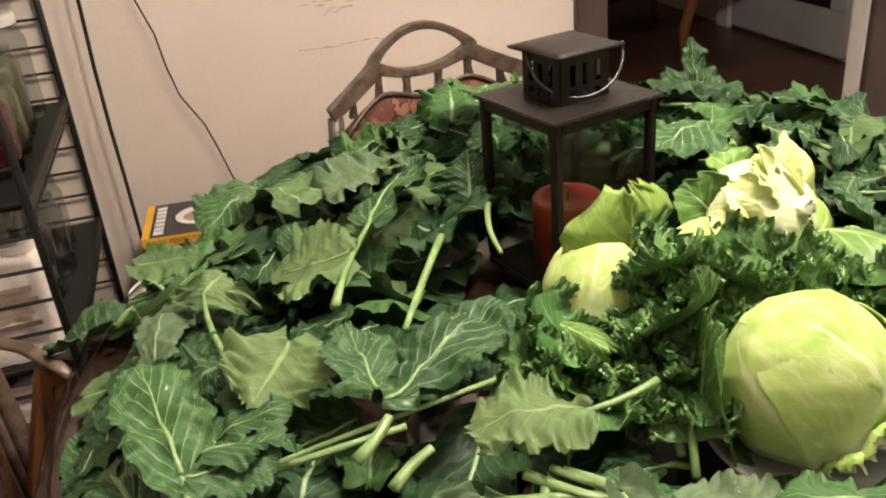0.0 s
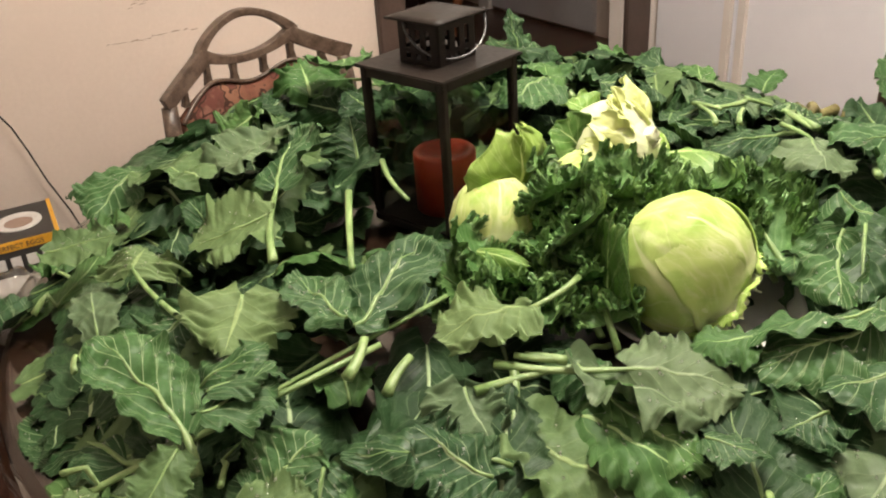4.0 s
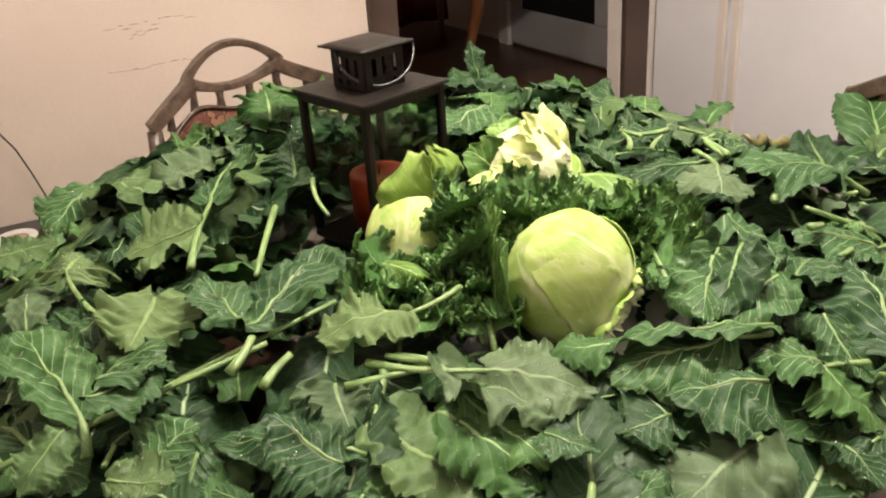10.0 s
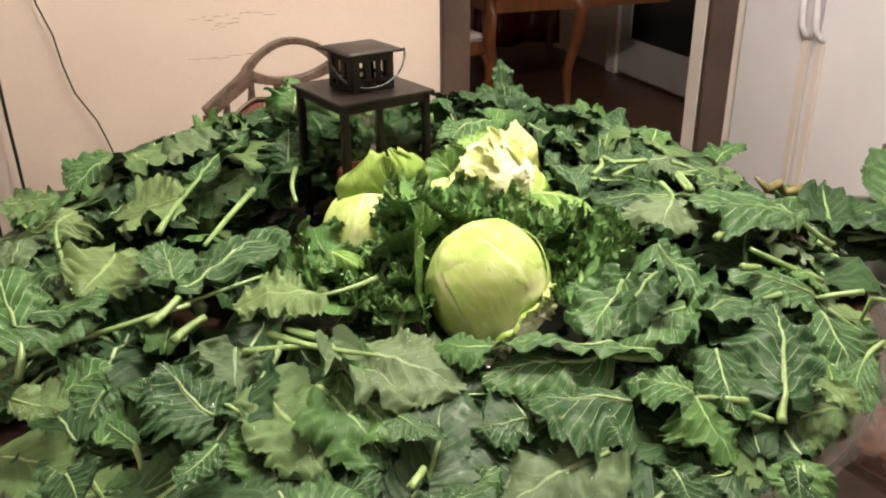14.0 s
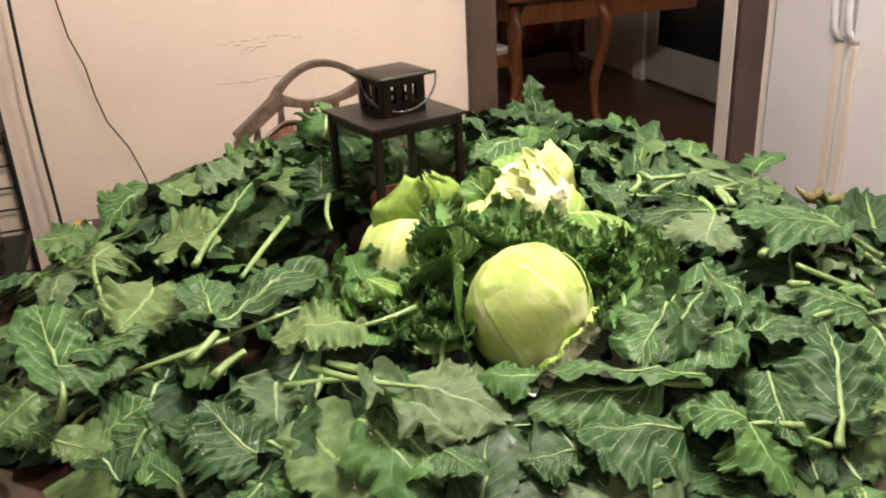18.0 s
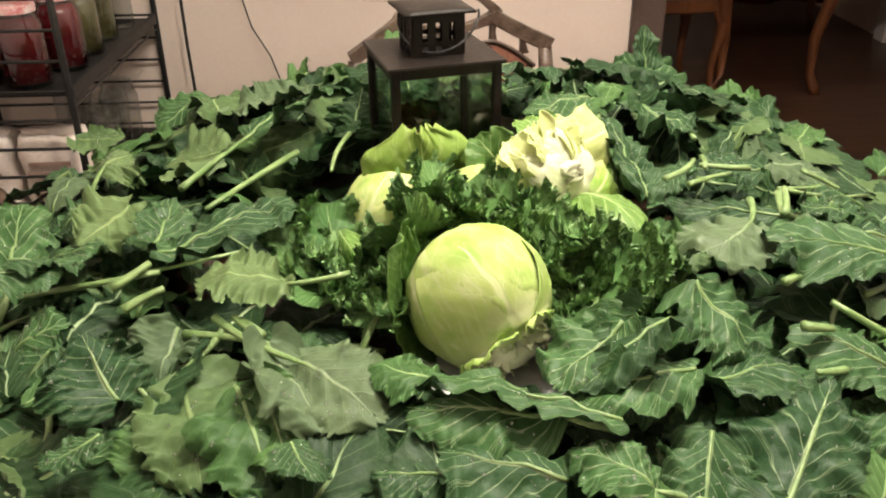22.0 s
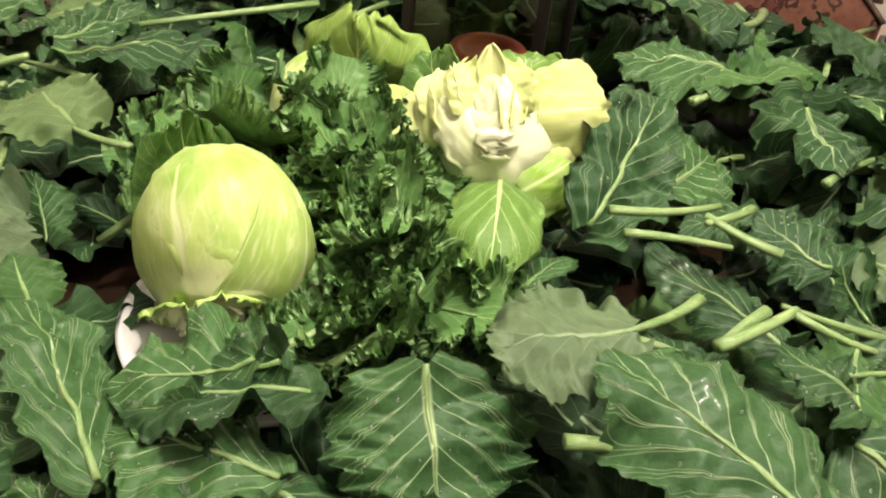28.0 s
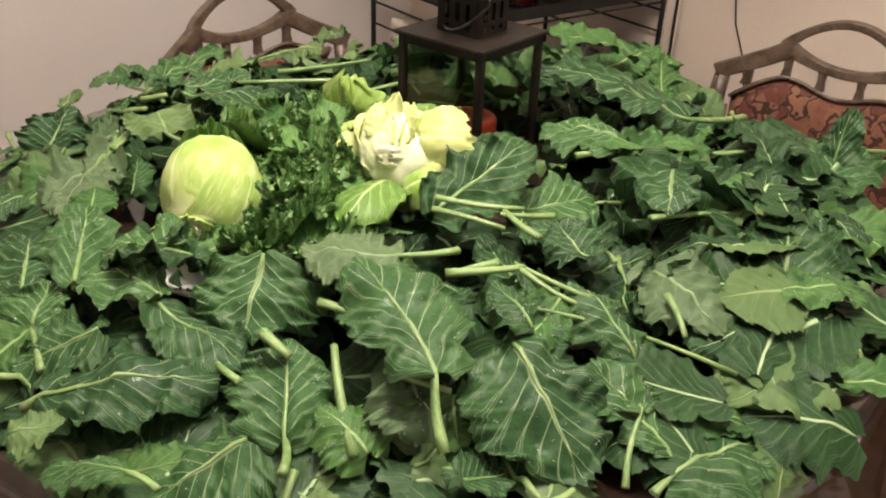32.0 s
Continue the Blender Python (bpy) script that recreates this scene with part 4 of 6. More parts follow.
petal("torn_leaf", cut, (0.363, 0.785, 0.938), (0.336, 0.799, 0.964), EDGE, 0.014, 0.004, 0.8, 1.5, 0.8, 0.60, M["cabbage_pale"], SHRED, 5.6, (10, 18))
petal("torn_leaf", cut, (0.374, 0.813, 0.932), (0.358, 0.830, 0.958), EDGE, 0.015, 0.004, 0.8, 1.5, 0.8, 0.60, M["cabbage_pale"], SHRED, 6.8, (10, 18))

for k, (az, th, L) in enumerate(((35, 0.66, 0.010), (350, 0.74, 0.013), (95, 0.68, 0.010), (300, 0.76, 0.011))):
    a = radians(az)
    d, out = Vector((math.sin(th) * math.cos(a), math.sin(th) * math.sin(a), -math.cos(th))), Vector((math.cos(a), math.sin(a), 0.1))
    m = big.matrix_basis
    petal("torn_leaf", big, m @ (d * 0.068), m @ (d * 0.070 + out.normalized() * L), m.to_3x3() @ Vector((math.cos(a), math.sin(a), 0.4)), 0.044, 0.002, -0.3, 1.6, 0.9, 0.7, M["cabbage"], BASE, 2.3 + k, (20, 16))

curl = thing("cabbage_leaf", pose(0.122, 0.681, 0.850), "small ribbed pale green cabbage leaf rolled on the kale", "cabbage leaf")
petal("blade", curl, (0.104, 0.708, 0.862), (0.143, 0.650, 0.862), (-0.25, -0.45, 0.85), 0.040, 0.008, -1.1, 0.5, 0.8, 0.55, M["cabbage_green"], "", 3.7)

# ---- collard greens ----


def droop(m, p):
    """Lets what reaches past the table's rim hang down."""
    w = m @ p
    over = math.hypot(w.x - TX, w.y - TY) - TR - 0.01
    if over > 0:
        w.z -= 0.5 * over + 2.2 * over * over
        return m.inverted() @ w
    return p


def heap(x, y):
    """Height of the heap's upper side over the floor."""
    r, back = math.hypot(x - TX, y - TY), max(0.0, min(1.0, (y - 1.0) / 0.35))
    return 0.90 - 0.10 * max(0.0, (r - 0.3) / 0.3) ** 1.5 + 0.06 * back + 0.3 * mound(x, y)


def mound(x, y):
    """How much the heap rises over its usual height."""
    return 0.065 * math.exp(-((x + 0.03) ** 2 + (y - 1.13) ** 2) / 0.055) + 0.045 * math.exp(-((x - 0.42) ** 2 + (y - 1.20) ** 2) / 0.035)


def blade_fn(L, W, rng, m, wild=1.0, crumple=1.0, shape=None, cap=None):
    """The surface of one collard blade: scalloped and wavy rim, bent along and across, hanging over the table's edge."""
    seed, lobes = rng.uniform(0, 90), rng.uniform(0.16, 0.36)
    bend, cup, ruffle = rng.uniform(-0.75, 0.22) * wild, rng.uniform(-0.42, 0.36) * wild, rng.uniform(0.12, 0.22)
    sway, teeth, notch = rng.uniform(-0.22, 0.22), rng.uniform(0.06, 0.13), rng.choice((0, 0, 0, 0.2, 0.3, 0.4))
    full, scallops = rng.uniform(0.75, 1.2), rng.uniform(8, 14)
    inv, lop = m.inverted(), rng.uniform(-0.22, 0.22)
    if shape:
        bend, sway, lop, cup, teeth, full = shape

    def fn(u, v):
        side = 1 if u > 0 else -1
        a1 = abs(u)
        body = math.sin(math.pi * (0.05 + 0.90 * v ** full)) ** 0.52
        body *= min(1.0, 0.35 + v / 0.10) ** 0.7
        if notch:
            body *= 1 - notch * math.exp(-((v - 0.24 - 0.05 * side) / 0.07) ** 2)
        rag = lobes * noise.noise((v * 6.0 + seed, 3.0 * side, seed)) + teeth * (abs(math.sin(math.pi * (v * scallops + seed + 0.3 * side))) - 0.6) + 0.010 * (abs((v * 19 + 0.5 * noise.noise((v * 7, seed, side)) + seed) % 1.0 - 0.5) * 4 - 1) + 0.085 * noise.noise((v * 26, seed + side, 2.0)) + 0.035 * noise.noise((v * 60, seed + side, 4.0)) - 0.30 * max(0.0, noise.noise((v * 9, seed + 2.0 * side, 6.0)) - 0.30)
        w = 0.5 * W * body * (1 + rag * a1 * a1) * (1 + lop * side)
        a = bend * v
        x = L * (math.sin(a) / bend if abs(bend) > 1e-2 else v) - W * a1 ** 1.5 * (0.12 * (1 - v) ** 3 + 0.09 * v * v)
        x += (0.35 * teeth * abs(math.sin(math.pi * (u * 2.6 + seed))) + 0.05 * noise.noise((u * 6, seed, 5))) * W * v ** 10
        z = L * ((1 - math.cos(a)) / bend if abs(bend) > 1e-2 else 0)
        y = u * w + sway * L * v * v
        z += cup * abs(u * w) * a1 + crumple * (0.017 * noise.noise((x * 13, y * 13, seed)) + 0.009 * noise.noise((x * 34, y * 34, seed)) + 0.0035 * noise.noise((x * 80, y * 80, seed)) - 0.012 * abs(noise.noise((x * 19, y * 19, seed + 9))))
        z += (0.65 + 0.35 * crumple) * ruffle * W * a1 ** 2.0 * (noise.noise((v * 5.5 + seed, u * 1.6, seed * 0.5)) * 1.5 + 0.7 * noise.noise((v * 14 + seed, u * 2.2, seed)))
        z += 0.010 * W * abs(math.sin(5.5 * math.pi * (v - 0.44 * a1 ** 0.85 + (0.078 if side > 0 else 0)))) * (1 - a1) * min(1.0, 6 * a1)
        w2 = m @ Vector((x, y, z))
        over = math.hypot(w2.x - TX, w2.y - TY) - TR + 0.01
        if cap is not None:
            top = heap(w2.x, w2.y) + cap
            if w2.z > top:
                w2.z = top + 0.25 * (w2.z - top)
        if over > 0:
            if not shape:
                w2.z -= 0.5 * over + 2.2 * over * over
        else:
            w2.z = max(w2.z, TZ + 0.006)
        return inv @ w2
    return fn


GREENS = "collard greens heaped on the table"
LEAF_COUNT = [0]
LOOSE = []
DROPS = []


def collard(x, y, z, heading, L, W, stem=0.012, pale=False, tilt=None, roll=None, label="", wild=1.0, thick=1.0, cap=None):
    LEAF_COUNT[0] += 1
    single = LEAF_COUNT[0] <= 285
    rng = random.Random(LEAF_COUNT[0] * 7 + 3)
    m = pose(x, y, z, 0, 0, heading) @ pose(0, 0, 0, rng.uniform(-22, 22) if roll is None else roll, rng.uniform(-9, 14) if tilt is None else -tilt, 0)
    top = LEAF_COUNT[0] < 150 and wild <= 1.0
    if top:
        L, W = 0.93 * L, 0.97 * W
        for _ in range(8):
            tip = m @ Vector((L, 0, 0))
            if not label and math.hypot(tip.x - TX, tip.y - TY) > TR + 0.02:
                L, W = 0.9 * L, 0.95 * W
        stem = min(stem, 0.02 if y > 1.05 else 0.085 if LEAF_COUNT[0] < 39 else 0.05)
    fn = blade_fn(L, W, rng, m, wild * (0.75 if top else 1), 0.55 if top else 1.0, cap=cap)
    if LEAF_COUNT[0] < 120 and rng.random() < 0.45:
        for _ in range(22):
            DROPS.append((m @ fn(rng.uniform(-0.8, 0.8), rng.uniform(0.1, 0.9)), rng.uniform(0.0007, 0.0019)))
    if not single:
        LOOSE.append((m, fn, pale))
        return
    t = thing("collard_leaf", m, label or ("upturned collard leaf showing its pale matt underside" if pale else "dark green collard leaf with pale branching veins"), "collard leaf", GREENS)
    # Most lower leaves take the darker green that has the heap's shade in it.
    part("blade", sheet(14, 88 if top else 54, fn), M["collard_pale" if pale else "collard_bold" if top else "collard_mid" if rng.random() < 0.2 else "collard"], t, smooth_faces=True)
    r0 = (0.0018 + 0.0105 * L + 0.012 * min(stem, 0.1)) * thick
    pts, rs = [], []
    if stem > 0.015:
        for k in range(4):
            f = k / 4
            pts.append(droop(m, Vector((-stem * (1 - f), 0.10 * stem * math.sin(3 * f + x * 40) * (1 - f), -0.001 - 0.16 * stem * (1 - f)))))
            rs.append(r0 * (1.25 - 0.25 * f))
    for k in range(10):
        v = 0.86 * k / 9
        p = fn(0.0, v)
        pts.append(p + Vector((0, 0, 0.0006 * (1 - v))))
        rs.append(r0 * (0.58 * (1 - v) ** 1.3 + 0.06))
    part("stalk", tube(pts, rs, 7, flat=0.75), M["stalk"], t, "pale green stalk", True)
    return t



TONES = {"d": ("collard_bold", "dark green collard leaf with branching pale veins"), "m": ("collard_mid", "mid-green collard leaf with faint veins"), "p": ("collard_pale", "upturned collard leaf showing its pale matt underside"), "g": ("collard_grey", "grey-green collard leaf lying underside up"), "k": ("collard", "very dark glossy collard leaf, cupped upward")}


def hero(x, y, z, heading, tilt, L, W, lop, tone, end=None, roll=0.0):
    """A large leaf on top of the heap, from the foot of its blade along heading; end: where its stalk was cut."""
    LEAF_COUNT[0] += 1
    rng = random.Random(LEAF_COUNT[0] * 13 + 5)
    bend, sway = rng.uniform(-0.50, -0.12), rng.uniform(-0.09, 0.09)
    chord = math.sin(bend / 2) / (bend / 2)
    L = 1.03 * L / (chord * math.hypot(1, sway))
    m = pose(x, y, z, 0, 0, heading - math.degrees(math.atan(sway))) @ pose(0, 0, 0, roll + rng.uniform(-7, 7), -tilt + math.degrees(bend / 2), 0)
    W = 1.14 * W
    fn = blade_fn(L, W, rng, m, 0.7, 0.85, (bend, sway, max(-0.18, min(0.18, lop)), rng.uniform(-0.30, 0.12), rng.uniform(0.035, 0.085) if tone in "dk" else rng.uniform(0.08, 0.13), rng.uniform(0.72, 0.95)))
    mat, label = TONES[tone]
    if tone in "dk" or rng.random() < 0.5:
        for _ in range(34):
            DROPS.append((m @ fn(rng.uniform(-0.8, 0.8), rng.uniform(0.1, 0.9)), rng.uniform(0.0006, 0.0021)))
    t = thing("collard_leaf", m, label + (", long stalk attached" if end else ""), "collard leaf", GREENS)
    part("blade", sheet(24, 110, fn), M[mat], t, smooth_faces=True)
    r0 = 0.0020 + 0.012 * L
    pts, rs = [], []
    foot = fn(0.0, 0.0)
    if end:
        e = m.inverted() @ Vector(end)
        for k in range(5):
            f = k / 5
            p = e.lerp(foot, f)
            p.y += 0.05 * (foot - e).length * math.sin(math.pi * f) * (1 if int(x * 1000) % 2 else -1)
            pts.append(p)
            rs.append(r0 * (1.55 - 0.60 * f ** 0.6))
    for k in range(11):
        v = 0.90 * k / 10
        pts.append(fn(0.0, v) + Vector((0, 0, 0.0007 * (1 - v) if tone in "dk" else -0.0006)))
        rs.append(r0 * (0.66 * (1 - v) ** 1.25 + 0.06) * (1.0 if tone in "dk" else 0.5 + 0.5 * max(0.0, 1 - 5 * v)))
    part("stalk", tube(pts, rs, 8, flat=0.8), M["stalk"], t, "pale green stalk and midrib", True)
    return t


hero(0.496, 0.601, 0.895, -29, -33, 0.092, 0.117, 0.05, "d")
hero(0.505, 0.496, 0.860, 34, -9, 0.115, 0.070, -0.30, "d", (0.475, 0.461, 0.865))
hero(0.563, 0.383, 0.832, 69, 7, 0.156, 0.095, 0.30, "d", (0.552, 0.364, 0.808))
hero(0.507, 0.436, 0.838, -92, -11, 0.078, 0.081, 0.22, "d")
hero(0.682, 0.546, 0.823, -85, -19, 0.093, 0.097, 0.05, "d")
hero(0.692, 0.575, 0.828, 166, 18, 0.105, 0.085, 0.30, "d", (0.745, 0.562, 0.840))
hero(0.717, 0.702, 0.891, -171, 10, 0.150, 0.101, -0.30, "d", (0.770, 0.691, 0.844))
hero(0.797, 0.893, 0.814, -159, 28, 0.096, 0.070, -0.30, "d", (0.848, 0.908, 0.776))
hero(0.709, 0.724, 0.853, -15, -28, 0.048, 0.071, -0.30, "m")
hero(0.728, 0.637, 0.822, -150, 17, 0.057, 0.060, -0.30, "m")
hero(0.396, 0.365, 0.839, 175, 2, 0.097, 0.098, 0.11, "d")
hero(0.297, 0.363, 0.835, -176, -3, 0.052, 0.065, 0.02, "d")
hero(0.383, 0.421, 0.861, -176, -3, 0.121, 0.075, 0.30, "d", (0.435, 0.420, 0.856))
hero(0.435, 0.417, 0.861, 168, 3, 0.167, 0.060, -0.09, "d", roll=25)
hero(0.427, 0.483, 0.878, -101, -18, 0.056, 0.074, 0.30, "d")
hero(0.465, 0.375, 0.836, -75, -27, 0.069, 0.072, -0.30, "m", (0.522, 0.381, 0.824))
hero(0.465, 0.375, 0.836, 160, 11, 0.069, 0.060, 0.30, "d")
hero(0.365, 0.322, 0.820, -156, -9, 0.120, 0.115, -0.30, "g")
hero(0.477, 0.306, 0.800, 173, 11, 0.070, 0.059, 0.30, "d")
hero(0.555, 0.325, 0.791, -106, -25, 0.058, 0.055, 0.00, "m")
hero(-0.060, 0.586, 0.886, 48, 4, 0.160, 0.082, 0.03, "d")
hero(-0.066, 0.593, 0.884, 106, 1, 0.105, 0.062, 0.05, "d")
hero(-0.225, 0.602, 0.842, 0, 18, 0.087, 0.064, 0.07, "d")
hero(-0.120, 0.469, 0.826, -115, -29, 0.063, 0.069, -0.03, "d")
hero(-0.169, 0.470, 0.812, 28, 26, 0.062, 0.075, 0.30, "d", (-0.200, 0.417, 0.772))
hero(-0.147, 0.404, 0.787, -62, -12, 0.116, 0.082, 0.30, "d")
hero(0.024, 0.405, 0.832, 151, 1, 0.141, 0.050, -0.18, "d")
hero(0.012, 0.486, 0.860, -85, -20, 0.063, 0.063, -0.28, "g")
hero(0.099, 0.546, 0.884, -176, -3, 0.087, 0.083, 0.06, "p")
hero(0.037, 0.434, 0.845, -55, -15, 0.120, 0.100, 0.30, "p", (0.063, 0.493, 0.864))
hero(0.123, 0.430, 0.851, -57, -15, 0.097, 0.060, -0.15, "m")
hero(0.152, 0.449, 0.861, -28, -6, 0.096, 0.082, 0.03, "g", (0.046, 0.499, 0.865))
hero(0.046, 0.379, 0.821, -82, -21, 0.054, 0.056, -0.13, "m")
hero(0.073, 0.289, 0.789, 22, 14, 0.089, 0.085, 0.12, "d")
hero(0.182, 0.282, 0.800, 21, 11, 0.085, 0.070, -0.02, "d")
hero(0.097, 0.426, 0.847, -53, -14, 0.110, 0.090, -0.00, "m")
hero(0.497, 0.498, 0.876, -146, -7, 0.113, 0.060, 0.16, "d")
hero(0.443, 0.532, 0.895, -123, -14, 0.078, 0.051, 0.06, "k", roll=-25)
hero(0.557, 0.721, 0.906, -117, -1, 0.091, 0.085, -0.15, "g", (0.563, 0.786, 0.906))
hero(0.687, 0.790, 0.874, 9, -27, 0.132, 0.120, -0.30, "d")
hero(0.666, 0.688, 0.863, 10, -22, 0.075, 0.075, -0.29, "g")
hero(0.719, 0.905, 0.852, -167, 22, 0.098, 0.060, 0.08, "d")
hero(0.765, 0.886, 0.833, 166, 25, 0.036, 0.043, 0.14, "d", (0.818, 0.840, 0.801))
hero(0.821, 0.882, 0.799, 101, -2, 0.133, 0.105, 0.26, "d", (0.826, 0.865, 0.793))
hero(0.742, 1.120, 0.806, -81, 5, 0.133, 0.090, -0.04, "p")
hero(0.677, 1.116, 0.840, 139, 11, 0.172, 0.097, -0.09, "d", (0.709, 1.121, 0.821))
hero(0.595, 1.005, 0.871, 5, -13, 0.107, 0.105, 0.30, "g")
hero(0.519, 1.176, 0.872, 138, 9, 0.081, 0.070, 0.10, "m", (0.517, 1.049, 0.878))
hero(0.591, 0.921, 0.891, -179, 6, 0.068, 0.071, -0.16, "d")
hero(0.443, 1.128, 0.895, -36, -10, 0.092, 0.100, -0.21, "d")
hero(0.674, 0.816, 0.878, -165, 17, 0.060, 0.055, 0.30, "k")
hero(-0.226, 0.552, 0.842, 116, 10, 0.156, 0.075, -0.03, "d", (-0.223, 0.515, 0.814))
hero(-0.259, 0.812, 0.871, 70, 7, 0.040, 0.090, -0.01, "p", (-0.215, 0.697, 0.864))
hero(-0.152, 0.690, 0.880, -112, -13, 0.073, 0.104, 0.03, "p")
hero(-0.081, 0.899, 0.901, 69, 6, 0.149, 0.080, -0.30, "d", (-0.112, 0.745, 0.882), roll=-30)
hero(-0.286, 0.979, 0.857, 153, -27, 0.125, 0.100, 0.13, "m")
hero(-0.302, 0.740, 0.843, 93, 2, 0.120, 0.050, -0.24, "g")
hero(-0.240, 1.120, 0.865, 144, -14, 0.140, 0.090, -0.30, "d")
hero(-0.170, 0.980, 0.894, 125, -6, 0.143, 0.080, -0.28, "p")
hero(-0.133, 0.980, 0.905, 37, 8, 0.113, 0.110, 0.30, "g")
hero(-0.081, 1.118, 0.925, -170, -30, 0.069, 0.080, -0.30, "m")
hero(0.030, 1.272, 0.890, 88, 20, 0.100, 0.110, -0.30, "m", roll=0)
hero(0.039, 0.979, 0.880, 86, 52, 0.063, 0.080, 0.05, "k")
hero(0.087, 1.112, 0.900, 114, 28, 0.053, 0.070, -0.30, "k")
hero(-0.214, 0.707, 0.869, -143, -25, 0.056, 0.080, 0.01, "d")
hero(-0.394, 0.881, 0.809, 159, -23, 0.121, 0.100, -0.30, "d")
hero(-0.286, 0.574, 0.813, 127, -16, 0.171, 0.065, 0.04, "d", (-0.269, 0.557, 0.808))
hero(-0.238, 0.558, 0.825, -167, -27, 0.063, 0.072, 0.30, "g")
hero(-0.302, 0.561, 0.795, 160, -24, 0.075, 0.080, -0.04, "m")
hero(0.351, 1.033, 0.908, 71, -4, 0.164, 0.050, 0.26, "m")
hero(0.554, 1.274, 0.875, 18, -12, 0.118, 0.070, 0.30, "m")
hero(0.711, 1.173, 0.812, -141, 19, 0.153, 0.070, 0.30, "m")
hero(0.781, 1.106, 0.830, 36, 7, 0.087, 0.055, 0.30, "m")
hero(0.662, 1.108, 0.855, 64, 0, 0.100, 0.060, 0.30, "m")
hero(0.647, 0.859, 0.887, -52, -12, 0.093, 0.050, 0.01, "m")
hero(0.277, 1.269, 0.890, -117, 17, 0.223, 0.150, -0.30, "d", (0.215, 1.432, 0.850))
hero(0.092, 1.284, 0.930, -99, 14, 0.144, 0.090, -0.30, "m")
hero(0.155, 1.307, 0.880, 163, 74, 0.062, 0.060, -0.30, "m")
hero(0.370, 1.092, 0.911, -147, -2, 0.108, 0.090, 0.18, "d")
hero(0.376, 1.099, 0.911, 78, -7, 0.114, 0.070, -0.20, "m", (0.380, 1.023, 0.904))
hero(0.484, 1.340, 0.860, 116, 11, 0.136, 0.120, 0.30, "d", (0.544, 1.241, 0.867))
hero(0.529, 1.288, 0.864, -14, -1, 0.101, 0.080, 0.30, "d")
hero(0.450, 0.802, 0.891, 109, 14, 0.163, 0.085, -0.02, "d", roll=35)
hero(0.001, 0.391, 0.840, 144, 30, 0.071, 0.090, 0.30, "d")
hero(0.113, 0.468, 0.863, -44, -10, 0.113, 0.080, 0.09, "g", (0.021, 0.481, 0.855))
hero(0.474, 0.533, 0.893, -133, -11, 0.110, 0.085, -0.20, "k")
hero(0.275, 0.442, 0.872, 170, 1, 0.055, 0.050, 0.03, "m")
hero(0.431, 0.522, 0.891, -126, -15, 0.090, 0.070, -0.19, "d")
hero(0.455, 1.385, 0.850, 137, 69, 0.102, 0.042, -0.30, "d")

collard(0.446, 0.663, 0.859, 95, 0.099, 0.069, pale=True)
collard(0.604, 0.844, 0.867, 176, 0.137, 0.048, 0.077)
collard(0.787, 0.701, 0.826, 102, 0.064, 0.051)
collard(0.610, 0.359, 0.826, 80, 0.045, 0.045, pale=True)
collard(0.683, 0.445, 0.826, -138, 0.083, 0.045, 0.040)
collard(0.404, 0.268, 0.843, -82, 0.066, 0.073)
collard(0.529, 0.289, 0.826, -108, 0.081, 0.065)
collard(-0.104, 0.299, 0.859, -56, 0.093, 0.093)
collard(0.080, 0.216, 0.859, 37, 0.080, 0.048, 0.035)
collard(0.184, 0.212, 0.859, 38, 0.076, 0.053)
collard(-0.197, 0.530, 0.875, 43, 0.080, 0.064)
collard(0.011, 0.346, 0.843, -125, 0.055, 0.045)
collard(0.175, 0.363, 0.851, -59, 0.054, 0.049)
collard(-0.191, 0.426, 0.851, -24, 0.059, 0.047, pale=True)
collard(-0.207, 0.506, 0.883, 37, 0.094, 0.057)
collard(-0.356, 0.898, 0.875, -4, 0.087, 0.069, pale=True)
collard(-0.231, 0.499, 0.859, -123, 0.066, 0.053, pale=True)
collard(-0.255, 1.117, 0.875, -122, 0.104, 0.104)
collard(-0.340, 0.502, 0.834, 21, 0.043, 0.045, pale=True)
collard(0.507, 0.957, 0.875, -134, 0.070, 0.056)
collard(0.596, 0.748, 0.859, 131, 0.080, 0.064)
collard(-0.102, 0.840, 0.892, 171, 0.112, 0.101, pale=True)
collard(0.522, 0.755, 0.859, -141, 0.065, 0.046, 0.099, pale=True)
collard(0.433, 0.582, 0.859, -133, 0.082, 0.045)
collard(0.465, 0.716, 0.875, 108, 0.076, 0.053)
collard(0.548, 0.960, 0.875, -179, 0.048, 0.045, 0.037)
collard(0.429, 0.936, 0.867, 92, 0.120, 0.096)



fill = random.Random(11)
made = 0
GAPS = ((-0.09, 0.53, 0.035), (-0.03, 0.525, 0.035), (0.03, 0.52, 0.03), (-0.04, 0.43, 0.02), (0.14, 0.36, 0.02), (0.20, 0.50, 0.03), (0.40, 0.49, 0.02), (0.70, 0.86, 0.02))


def in_gap(x, y, heading, L):
    """True where a leaf would close one of the dark hollows in the heap."""
    cx, cy = x + 0.5 * L * math.cos(radians(heading)), y + 0.5 * L * math.sin(radians(heading))
    return any(math.hypot(cx - a, cy - b) < r + 0.35 * L for a, b, r in GAPS)


